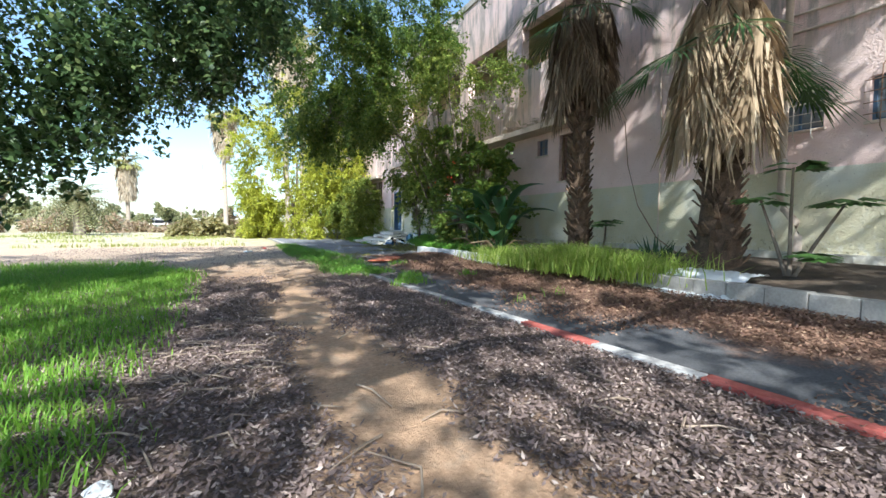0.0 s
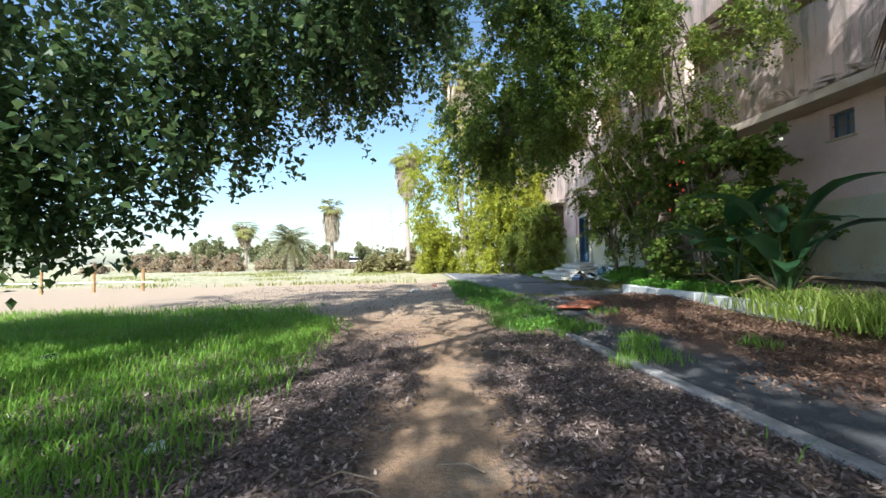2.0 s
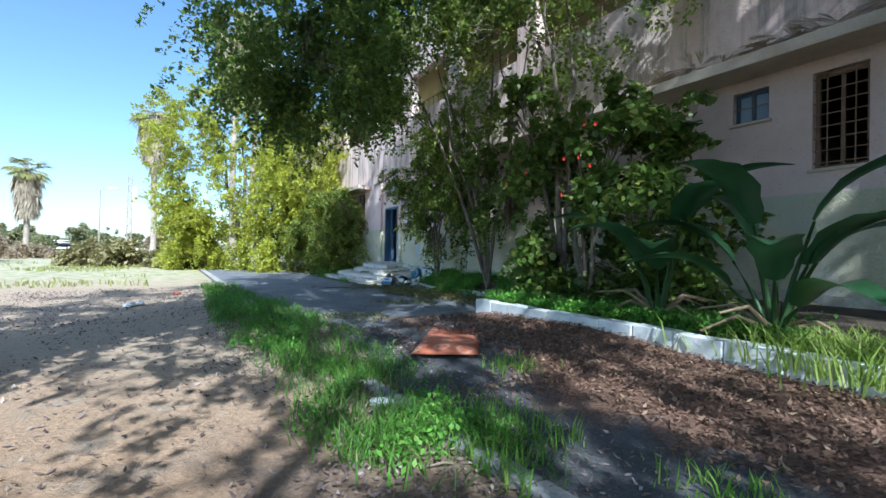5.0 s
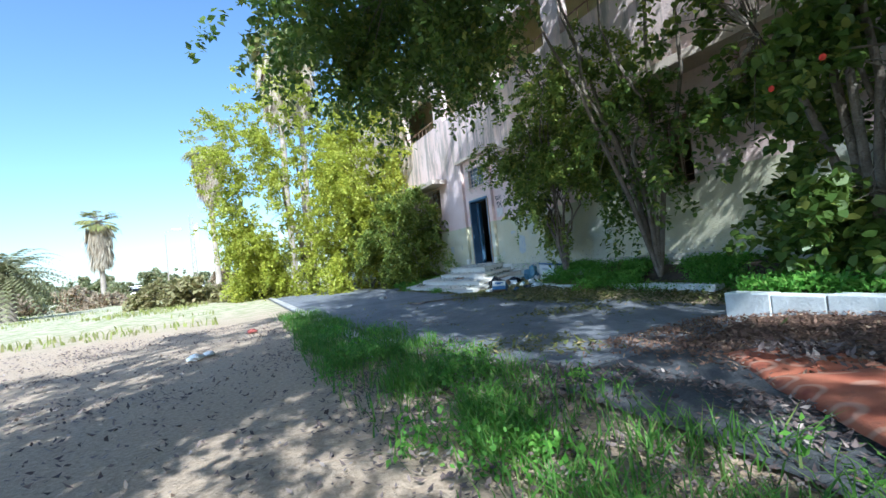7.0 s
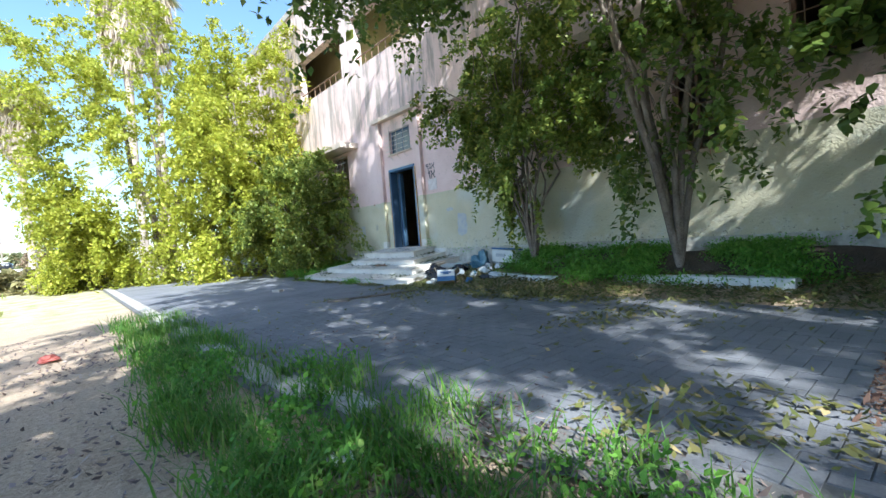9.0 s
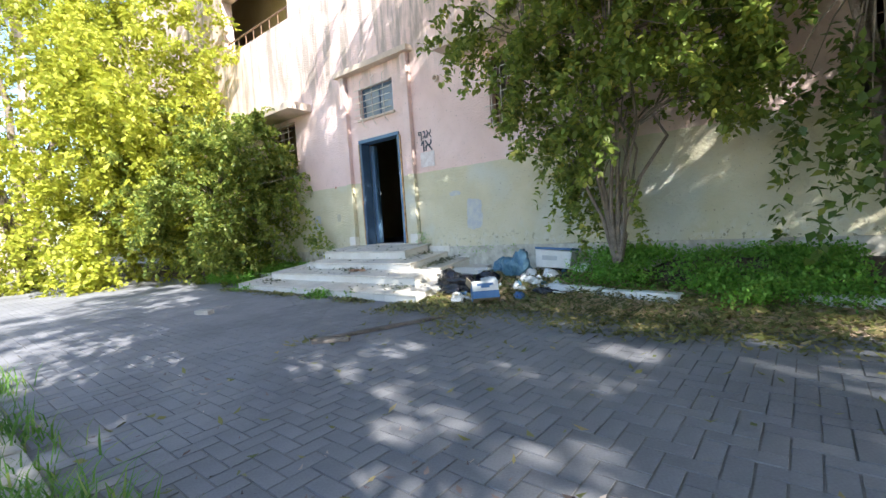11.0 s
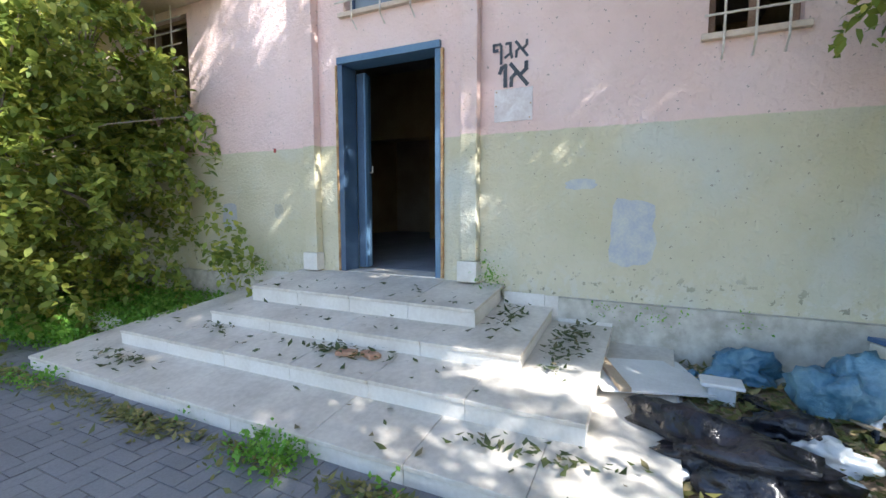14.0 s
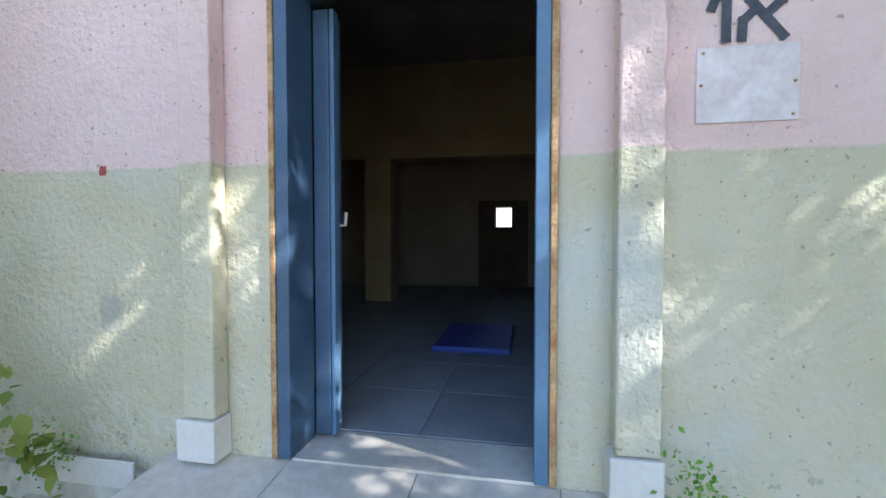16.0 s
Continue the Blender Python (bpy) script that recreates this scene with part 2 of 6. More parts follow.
def link(name, mesh, material, parent=None, label="", shade=False):
    mesh.materials.append(material)
    if shade:
        mesh.polygons.foreach_set("use_smooth", [True] * len(mesh.polygons))
    ob = new(name, mesh)
    ob.parent = parent
    if label:
        ob["label"] = label
    return ob


def part(name, bm, material, parent=None, label="", shade=False):
    mesh = bpy.data.meshes.new(name)
    bm.to_mesh(mesh)
    bm.free()
    return link(name, mesh, material, parent, label, shade)


def sheet(name, verts, faces, material, parent=None, label="", shade=False):
    mesh = bpy.data.meshes.new(name)
    mesh.from_pydata([tuple(v) for v in verts], [], faces)
    return link(name, mesh, material, parent, label, shade)


def quads(name, verts, material, parent=None, label="", per=4):
    """One mesh out of an array of separate faces with the same number of corners."""
    v = np.asarray(verts, dtype=np.float32).reshape(-1, 3)
    n = len(v) // per
    mesh = bpy.data.meshes.new(name)
    mesh.vertices.add(len(v))
    mesh.vertices.foreach_set("co", v.ravel())
    mesh.loops.add(len(v))
    mesh.loops.foreach_set("vertex_index", np.arange(len(v), dtype=np.int32))
    mesh.polygons.add(n)
    mesh.polygons.foreach_set("loop_start", np.arange(0, len(v), per, dtype=np.int32))
    mesh.update(calc_edges=True)
    return link(name, mesh, material, parent, label)


def thing(name, label, category, at=(0, 0, 0), group="", kind=""):
    ob = new(name)
    ob.location = at
    ob.empty_display_size = 0.1
    return tagged(ob, label, category, group, kind)


def block(bm, x0, x1, y0, y1, z0, z1, bevel=0.0):
    m = Matrix.Translation(((x0 + x1) / 2, (y0 + y1) / 2, (z0 + z1) / 2)) @ Matrix.Diagonal((x1 - x0, y1 - y0, z1 - z0, 1))
    r = bmesh.ops.create_cube(bm, size=1.0, matrix=m)
    if bevel:
        edges = list({e for v in r["verts"] for e in v.link_edges})
        bmesh.ops.bevel(bm, geom=edges, offset=bevel, segments=2, affect="EDGES", profile=0.5)
    return bm


def boxed(x0, x1, y0, y1, z0, z1, bevel=0.0):
    return block(bmesh.new(), x0, x1, y0, y1, z0, z1, bevel)


def tube(bm, points, radii, sides=8, cap=True):
    """A tapered tube through points."""
    rings = []
    pts = [Vector(p) for p in points]
    for i, p in enumerate(pts):
        d = (pts[min(i + 1, len(pts) - 1)] - pts[max(i - 1, 0)]).normalized()
        a = d.cross(Vector((0.31, 0.95, 0.05)) if abs(d.z) > 0.9 else Vector((0, 0, 1))).normalized()
        b = d.cross(a)
        r = radii[i] if isinstance(radii, (list, tuple)) else radii
        rings.append([bm.verts.new(p + (a * math.cos(2 * math.pi * k / sides) + b * math.sin(2 * math.pi * k / sides)) * r) for k in range(sides)])
    for r0, r1 in zip(rings, rings[1:]):
        for k in range(sides):
            bm.faces.new((r0[k], r0[(k + 1) % sides], r1[(k + 1) % sides], r1[k]))
    if cap:
        bm.faces.new(rings[0])
        bm.faces.new(list(reversed(rings[-1])))
    return bm


def tubed(points, radii, sides=8):
    return tube(bmesh.new(), points, radii, sides)


def pierced(name, x0, x1, ys, zs, y_lo, y_hi, z_lo, z_hi, holes, material):
    """A wall in the yz plane, x0 to x1 thick, with openings (y0, y1, z0, z1) that go through it."""
    ys = sorted({y_lo, y_hi, *ys, *(h[0] for h in holes), *(h[1] for h in holes)})
    zs = sorted({z_lo, z_hi, *zs, *(h[2] for h in holes), *(h[3] for h in holes)})
    solid = {}
    for i in range(len(ys) - 1):
        for k in range(len(zs) - 1):
            cy, cz = (ys[i] + ys[i + 1]) / 2, (zs[k] + zs[k + 1]) / 2
            solid[i, k] = not any(h[0] < cy < h[1] and h[2] < cz < h[3] for h in holes)
    bm = bmesh.new()
    made = {}

    def v(x, i, k):
        if (x, i, k) not in made:
            made[x, i, k] = bm.verts.new((x, ys[i], zs[k]))
        return made[x, i, k]

    for (i, k), full in solid.items():
        if not full:
            continue
        bm.faces.new((v(x0, i, k), v(x0, i, k + 1), v(x0, i + 1, k + 1), v(x0, i + 1, k)))
        bm.faces.new((v(x1, i, k), v(x1, i + 1, k), v(x1, i + 1, k + 1), v(x1, i, k + 1)))
        if not solid.get((i - 1, k)):
            bm.faces.new((v(x0, i, k), v(x1, i, k), v(x1, i, k + 1), v(x0, i, k + 1)))
        if not solid.get((i + 1, k)):
            bm.faces.new((v(x0, i + 1, k), v(x0, i + 1, k + 1), v(x1, i + 1, k + 1), v(x1, i + 1, k)))
        if not solid.get((i, k - 1)):
            bm.faces.new((v(x0, i, k), v(x0, i + 1, k), v(x1, i + 1, k), v(x1, i, k)))
        if not solid.get((i, k + 1)):
            bm.faces.new((v(x0, i, k + 1), v(x1, i, k + 1), v(x1, i + 1, k + 1), v(x0, i + 1, k + 1)))
    return part(name, bm, material)


rng = np.random.default_rng(7)


def unit(n):
    v = rng.normal(size=(n, 3))
    return v / np.linalg.norm(v, axis=1, keepdims=True)


def leaf_shapes(centres, size, droop=0.35, wide=0.33, fine=False):
    """Folded leaves of four corners (six where fine) at the centres, hanging a little."""
    n = len(centres)
    d = unit(n)
    d[:, 2] -= droop
    d /= np.linalg.norm(d, axis=1, keepdims=True)
    up = unit(n) * 0.6 + np.array((0, 0, 1.0))
    side = np.cross(d, up)
    side /= np.linalg.norm(side, axis=1, keepdims=True) + 1e-9
    s = size * rng.uniform(0.6, 1.35, (n, 1))
    fold = np.cross(side, d) * s * 0.12
    if fine:
        w1, w2 = side * s * wide * 0.92, side * s * wide * 0.72
        a, b = centres + d * s * 0.28 + fold * 0.8, centres + d * s * 0.66 + fold * 0.9
        return np.stack((centres, a + w1, b + w2, centres + d * s, b - w2, a - w1), axis=1)
    mid = centres + d * s * 0.45 + fold
    return np.stack((centres, mid + side * s * wide, centres + d * s, mid - side * s * wide), axis=1)


def clumps(centre, radii, n_twigs, per_twig, spread, shell=0.55, hang=0.0):
    """Leaf places in an uneven crown: twigs in an ellipsoid, leaves round each twig."""
    n_sub = max(5, n_twigs // 14)
    sub = unit(n_sub) * (shell + (1.12 - shell) * rng.uniform(0, 1, (n_sub, 1)) ** 0.5)
    which = rng.integers(0, n_sub, n_twigs)
    u = sub[which] + rng.normal(size=(n_twigs, 3)) * 0.17 * rng.uniform(0.4, 1.5, (n_sub, 1))[which]
    lump = np.array([0.88 + 0.45 * noise.noise(Vector(p) * 1.7 + Vector(centre)) for p in u])[:, None]
    twig = np.array(centre) + u * lump * np.array(radii)
    # each twig is a short arching spray with its leaves close along it
    way = u / (np.linalg.norm(u, axis=1, keepdims=True) + 1e-6) * 0.8 + unit(n_twigs) * 0.7
    way /= np.linalg.norm(way, axis=1, keepdims=True)
    length = spread * rng.uniform(1.4, 3.0, (n_twigs, 1, 1))
    along = rng.uniform(0, 1, (n_twigs, per_twig, 1)) ** 0.8
    off = way[:, None, :] * length * along + rng.normal(size=(n_twigs, per_twig, 3)) * spread * 0.24 * (1.15 - 0.6 * along)
    off[:, :, 2] -= (along ** 2 * (length * 0.45 + hang * rng.uniform(0.3, 1.1, (n_twigs, 1, 1))))[:, :, 0]
    return (twig[:, None, :] + off).reshape(-1, 3), twig


def limbs(bm, base, tops, r0, sides=7, wander=0.25, lift=0.45):
    """Bent limbs from the base to each top."""
    base = Vector(base)
    for top in tops:
        top = Vector(top)
        pts, rr = [], []
        for k in range(7):
            u = k / 6
            p = base.lerp(top, u)
            p.z = base.z + (top.z - base.z) * (u ** (1 - lift * 0.5))
            if 0 < k:
                p += Vector(rng.normal(size=3)) * wander * u * 0.6
            pts.append(p)
            rr.append(r0 * (1 - 0.85 * u) + 0.006)
        tube(bm, pts, rr, sides)
    return bm


# ---- ground ----
def ground_sheet():
    xs = sorted({*np.linspace(-14, 8.6, 76).round(3).tolist(), -1500, -400, -120, -60, -35, -22, 12, 20, 40, 120, 400, 1500})
    ys = sorted({*np.linspace(-8, 45, 140).round(3).tolist(), -1500, -300, -60, -25, 52, 60, 75, 100, 160, 400, 1500})
    verts = [(x, y, ground_z(x, y)) for y in ys for x in xs]
    w = len(xs)
    faces = [(j * w + i, j * w + i + 1, (j + 1) * w + i + 1, (j + 1) * w + i) for j in range(len(ys) - 1) for i in range(w - 1)]
    return tagged(sheet("ground", verts, faces, GROUND, shade=True), "dry sandy earth with leaf litter and bare patches", "ground", kind="structure")


ground_sheet()


def kerb_x(y):
    return 3.62 - 0.045 * y


def litter_walk():
    """The asphalt walk between kerb and planter, under litter."""
    xs, ys = 18, 46
    verts, faces = [], []
    for j in range(ys):
        y = -8 + 25.05 * j / (ys - 1)
        a, b = kerb_x(y) + 0.08 + 0.35 * smooth(14.0, 16.0, y), 6.2
        for i in range(xs):
            x = a + (b - a) * i / (xs - 1)
            verts.append((x, y, ground_z(x, y) + 0.035 + 0.01 * noise.noise((x * 2, y * 2, 3))))
    for j in range(ys - 1):
        for i in range(xs - 1):
            k = j * xs + i
            faces.append((k, k + 1, k + xs + 1, k + xs))
    m, t, b = shader("asphalt_under_litter")
    sep = t.nodes.new("ShaderNodeSeparateXYZ")
    t.links.new(coords(t), sep.inputs[0])
    mid, fine = noise_of(t, 1.6, 6, 0.65), noise_of(t, 45.0, 5, 0.7)
    edge = calc(t, "SUBTRACT", sep.outputs["X"], calc(t, "SUBTRACT", 3.62, calc(t, "MULTIPLY", sep.outputs["Y"], 0.045)))
    edge = calc(t, "ADD", edge, calc(t, "MULTIPLY", calc(t, "SUBTRACT", mid, 0.5), 1.6))
    edge = calc(t, "SUBTRACT", edge, calc(t, "MULTIPLY", ramp(t, sep.outputs["Y"], 13.5, 15.5), 1.1))
    tar = mix(t, ramp(t, fine, 0.3, 0.7), (0.075, 0.075, 0.082), (0.13, 0.13, 0.135))
    red = mix(t, ramp(t, fine, 0.35, 0.65), (0.10, 0.055, 0.04), (0.28, 0.16, 0.10))
    t.links.new(mix(t, ramp(t, edge, 0.7, 1.2), tar, red), b.inputs["Base Color"])
    b.inputs["Roughness"].default_value = 0.95
    bump(t, b, fine, 0.8, 0.02)
    return tagged(sheet("pavement", verts, faces, m, shade=True), "old asphalt walk strewn with reddish leaf litter", "walkway", kind="structure")


litter_walk()


# ---- building ----
W = 8.65
SILL = 0.72
building_holes = [
    (26.12, 27.24, SILL, 2.80),            # doorway
    (26.22, 27.16, 3.20, 3.80),            # transom
    (29.44, 30.35, 2.58, 3.62), (23.60, 24.12, 2.52, 3.60),
    (19.37, 19.94, 1.85, 3.06), (17.62, 18.56, 2.62, 3.62),
    (14.19, 14.66, 3.08, 3.54), (13.13, 13.69, 2.28, 3.54),
    (7.58, 8.32, 2.60, 3.22), (6.08, 7.04, 2.58, 3.22),
]
loggias = [(12.97, 15.55, 5.80, 7.15), (16.35, 18.95, 5.80, 7.15), (19.6, 22.2, 5.85, 7.2), (22.8, 25.2, 5.9, 7.3), (25.9, 28.62, 5.93, 7.40), (29.35, 32.4, 5.93, 7.40)]
wall = pierced("wall_west", W, W + 0.28, [], [1.97], -12, 45, -0.3, 9.2, building_holes + loggias, WALL)
tagged(wall, "pink rendered facade with pale green painted dado, stained and peeling", "wall", kind="structure")
inside = thing("wall_inner", "bare dim inner walls of the hall behind the door", "wall", kind="structure")
HALL = plain("ochre_hall_paint", (0.30, 0.23, 0.11), (0.42, 0.34, 0.19), 2.0, 30.0, 0.8, 0.2)
DARKWALL = plain("dim_inner_plaster", (0.30, 0.26, 0.20), (0.42, 0.37, 0.30), 2.0, 30.0, 0.9, 0.2)
FLOOR_TILE = plain("dusty_grey_floor_tile", (0.22, 0.23, 0.25), (0.34, 0.35, 0.37), 2.0, 30.0, 0.5, 0.2, by_piece=0.08)
back = pierced("back_wall", 15.2, 15.4, [], [], -12, 45, -0.3, 9.2, [(26.50, 26.79, 1.82, 2.18)], DARKWALL)
back.parent = inside
part("end_wall", boxed(W + 0.28, 15.2, -12.2, -12, -0.3, 9.2), DARKWALL, inside)
part("far_end_wall", boxed(W + 0.28, 15.2, 45, 45.2, -0.3, 9.2), DARKWALL, inside)
tagged(part("roof", boxed(W - 0.05, 15.5, -12.1, 45.1, 9.2, 9.42), CONCRETE), "flat concrete roof slab of the long building", "roof", kind="structure")
tagged(part("floor", boxed(W + 0.285, 15.2, -12, 45, 0.50, SILL - 0.004), FLOOR_TILE), "dusty grey tiled hall floor in the dark", "floor", kind="structure")
tagged(part("ceiling", boxed(W + 0.29, 15.2, -11.99, 44.99, 4.05, 4.25), DARKWALL), "plain dark ceiling slab over the hall", "ceiling", kind="structure")

# the hall's cross walls, so that the rooms are closed
partition = thing("wall_partition", "dim ochre walls either side of the hall", "wall", kind="structure")
for y in (23.0, 30.6):
    part("partition", boxed(W + 0.29, 15.19, y, y + 0.15, SILL, 4.04), HALL, partition)

# plinth along the wall
plinth = tagged(pierced("baseboard", W - 0.07, W - 0.002, [], [], -12, 25.50, -0.2, 0.645, [], PLINTH), "chipped cement plinth along the foot of the facade", "plinth", kind="structure")
tagged(pierced("baseboard", W - 0.07, W - 0.002, [], [], 27.80, 45, -0.2, 0.60, [], PLINTH), "chipped cement plinth along the foot of the facade", "plinth", kind="structure")


def canopy(y0, y1):
    bm = boxed(W - 0.58, W - 0.002, y0, y1, 3.70, 3.86, 0.012)
    return tagged(part("trim_canopy", bm, CANOPY), "thin stained concrete canopy slab over the windows", "canopy", kind="structure")


canopy(12.46, 24.75)
canopy(28.75, 33.5)

# entrance surround
portal = thing("trim_portal", "flaking painted door surround with pilasters and lintel", "door surround", kind="structure")
for y in (25.75, 27.48):
    part("pilaster", boxed(W - 0.10, W - 0.002, y, y + 0.15, 0.90, 4.10, 0.01), WALL, portal)
    part("pilaster_base", boxed(W - 0.115, W - 0.001, y - 0.01, y + 0.17, SILL + 0.002, 0.897, 0.006), RISER, portal, "white tile pilaster base")
part("lintel", boxed(W - 0.17, W - 0.002, 25.66, 27.73, 4.103, 4.21, 0.012), CANOPY, portal, "stained projecting lintel")

# door frame and the leaf that stands open inwards
door = thing("door_1", "blue painted steel double door standing open to the dark hall", "door", kind="structure")
part("jamb", boxed(W - 0.02, W + 0.20, 27.18, 27.238, SILL + 0.002, 2.73, 0.004), BLUE, door)
part("jamb", boxed(W - 0.02, W + 0.20, 26.122, 26.175, SILL + 0.002, 2.73, 0.004), BLUE_LIGHT, door)
part("head", boxed(W - 0.035, W + 0.20, 26.122, 27.238, 2.733, 2.798, 0.004), BLUE_LIGHT, door)
part("torn_edge", boxed(W - 0.025, W + 0.002, 26.092, 26.120, SILL + 0.002, 2.73, 0.005), RUST, door, "splintered rusty edge of the missing frame cover")
part("torn_edge", boxed(W - 0.025, W + 0.002, 27.241, 27.266, SILL + 0.002, 2.73, 0.005), RUST, door, "splintered rusty edge of the missing frame cover")
part("threshold", boxed(W - 0.002, W + 0.284, 26.124, 27.236, SILL - 0.02, SILL + 0.003), STEP, door, "worn stone threshold")
leaf = part("door_leaf", boxed(W + 0.203, W + 0.34, 27.10, 27.178, SILL + 0.015, 2.70, 0.006), BLUE, door, "narrow blue steel door leaf folded inwards")
part("stile", boxed(W + 0.203, W + 0.26, 27.075, 27.098, SILL + 0.015, 2.70, 0.006), BLUE_LIGHT, leaf)
part("handle", tubed([(W + 0.31, 27.098, 1.72), (W + 0.31, 27.07, 1.72), (W + 0.31, 27.065, 1.78)], 0.009, 8), BARS, leaf, "small bent steel handle")


def barred_window(name, y0, y1, z0, z1, bars, rows, material, glazed=True, hooks=True, label="barred window in the pink facade"):
    w = thing(name, label, "window", kind="structure")
    bm = bmesh.new()
    f = 0.045
    block(bm, W + 0.10, W + 0.16, y0 + 0.002, y0 + f, z0 + 0.002, z1 - 0.002)
    block(bm, W + 0.10, W + 0.16, y1 - f, y1 - 0.002, z0 + 0.002, z1 - 0.002)
    block(bm, W + 0.10, W + 0.16, y0 + f, y1 - f, z0 + 0.002, z0 + f)
    block(bm, W + 0.10, W + 0.16, y0 + f, y1 - f, z1 - f, z1 - 0.002)
    block(bm, W + 0.11, W + 0.15, (y0 + y1) / 2 - 0.02, (y0 + y1) / 2 + 0.02, z0 + f, z1 - f)
    part("window_frame", bm, BLUE if glazed else BROWN_BARS, w)
    if glazed:
        for a, b in ((y0 + f, (y0 + y1) / 2 - 0.02), ((y0 + y1) / 2 + 0.02, y1 - f)):
            part("pane", boxed(W + 0.125, W + 0.131, a, b, z0 + f, z1 - f), GLASS, w)
    part("window_sill", boxed(W - 0.05, W + 0.09, y0 - 0.04, y1 + 0.04, z0 - 0.045, z0 - 0.002, 0.006), CANOPY, w)
    for k in range(bars):
        y = y0 + (y1 - y0) * (k + 0.5) / bars
        pts = [(W - 0.02, y, z1 + 0.16), (W - 0.09, y, z1 + 0.10), (W - 0.09, y, z0 - 0.10), (W - 0.01, y, z0 - 0.17)] if hooks else [(W + 0.05, y, z1), (W + 0.05, y, z0)]
        part("upright_bar", tubed(pts, 0.008, 6), material, w)
    for k in range(rows):
        z = z0 + (z1 - z0) * (k + 0.5) / rows
        xx = W - 0.10 if hooks else W + 0.05
        part("cross_bar", tubed([(xx, y0 - 0.03, z), (xx, y1 + 0.03, z)], 0.008, 6), material, w)
    return w


def glass_material():
    m, t, b = shader("dusty_blue_glass")
    b.inputs["Base Color"].default_value = (0.55, 0.62, 0.68, 1)
    b.inputs["Roughness"].default_value = 0.12
    b.inputs["Transmission Weight"].default_value = 0.6
    bump(t, b, noise_of(t, 3.0), 0.1, 0.01)
    return m


GLASS = glass_material()
barred_window("window_1", 26.22, 27.16, 3.20, 3.80, 3, 5, BARS, label="transom window with bent bars over the door")
barred_window("window_2", 29.44, 30.35, 2.58, 3.62, 3, 7, BARS, False, label="tall barred window without glass beside leaves")
barred_window("window_3", 23.60, 24.12, 2.52, 3.60, 3, 6, BARS, False, label="dark barred window without glass near the tree")
barred_window("window_4", 19.37, 19.94, 1.85, 3.06, 3, 5, BROWN_BARS, False, label="dark narrow barred window behind the tree trunk")
barred_window("window_5", 17.62, 18.56, 2.62, 3.62, 3, 6, BROWN_BARS, False, label="dark barred window under the canopy slab")
barred_window("window_6", 14.19, 14.66, 3.08, 3.54, 1, 1, BROWN_BARS, True, False, label="small square window under the canopy slab")
barred_window("window_7", 13.13, 13.69, 2.28, 3.54, 2, 8, BROWN_BARS, False, False, label="louvred dark window beside the palm trunk")
barred_window("window_8", 7.58, 8.32, 2.60, 3.22, 3, 4, BARS, True, label="white barred window in the pink wall")
barred_window("window_9", 6.08, 7.04, 2.58, 3.22, 3, 4, BROWN_BARS, True, label="brown barred window in the pink wall")

# entrance steps: four treads, each inset on three sides
stairs = thing("stairs", "worn cream tiled entrance steps strewn with fallen leaves", "steps", kind="structure")
FALL = 0.11                              # fall of the treads towards the yard
STEPS = ((6.78, 24.23, 29.0, 0.143), (7.215, 24.645, 28.5, 0.312), (7.615, 25.09, 27.87, 0.463), (7.955, 25.52, 27.75, 0.637))


def tread_z(x, y):
    """Height of the steps at a place, the top one that lies there."""
    z = 0.0
    for x0, y0, y1, zf in STEPS:
        if x >= x0 and y0 <= y <= y1:
            z = zf + FALL * (x - x0)
    return z


def sloped(x0, x1, y0, y1, top, thick):
    """A slab whose upper face falls to the front, its front edge eased."""
    bm = boxed(x0, x1, y0, y1, 0.0, thick, 0.004)
    for v in bm.verts:
        v.co.z += top + FALL * (v.co.x - x0) - thick
    return bm


for x0, y0, y1, zf in STEPS:
    n = max(3, round((y1 - y0) / 0.62))
    core = bmesh.new()
    block(core, x0 + 0.022, W - 0.004, y0 + 0.022, y1 - 0.022, -0.08, zf - 0.03)
    step = part("step", core, PLINTH, stairs, "bare cement core of a step")
    for k in range(n):
        a, b = y0 + (y1 - y0) * k / n + 0.0015, y0 + (y1 - y0) * (k + 1) / n - 0.0015
        part("tread_tile", sloped(x0 + rng.uniform(-0.003, 0.003), W - 0.0035, a, b, zf + rng.uniform(-0.002, 0.002), 0.026), STEP, step)
        part("riser_tile", boxed(x0 + 0.012, x0 + 0.021, a, b, max(zf - 0.20, -0.06), zf - 0.0275, 0.002), RISER, step)
    for y in (y0 + 0.012, y1 - 0.021):
        bm = boxed(x0 + 0.022, W - 0.08, y, y + 0.009, max(zf - 0.20, -0.06), zf - 0.0275)
        for v in bm.verts:
            if v.co.z > zf - 0.05:
                v.co.z += FALL * (v.co.x - x0)
        part("side_tile", bm, RISER, step)


tiles = thing("skirting_tiles", "white skirting tiles stepping down beside the stairs", "tiles", kind="structure")
for y0, y1, z0, z1 in ((25.165, 25.50, 0.56, 0.665), (25.055, 25.16, 0.50, 0.66), (24.65, 25.05, 0.40, 0.488), (27.90, 28.4, 0.55, 0.67)):
    part("tile", boxed(W - 0.085, W - 0.072, y0, y1, z0, z1, 0.002), RISER, tiles)


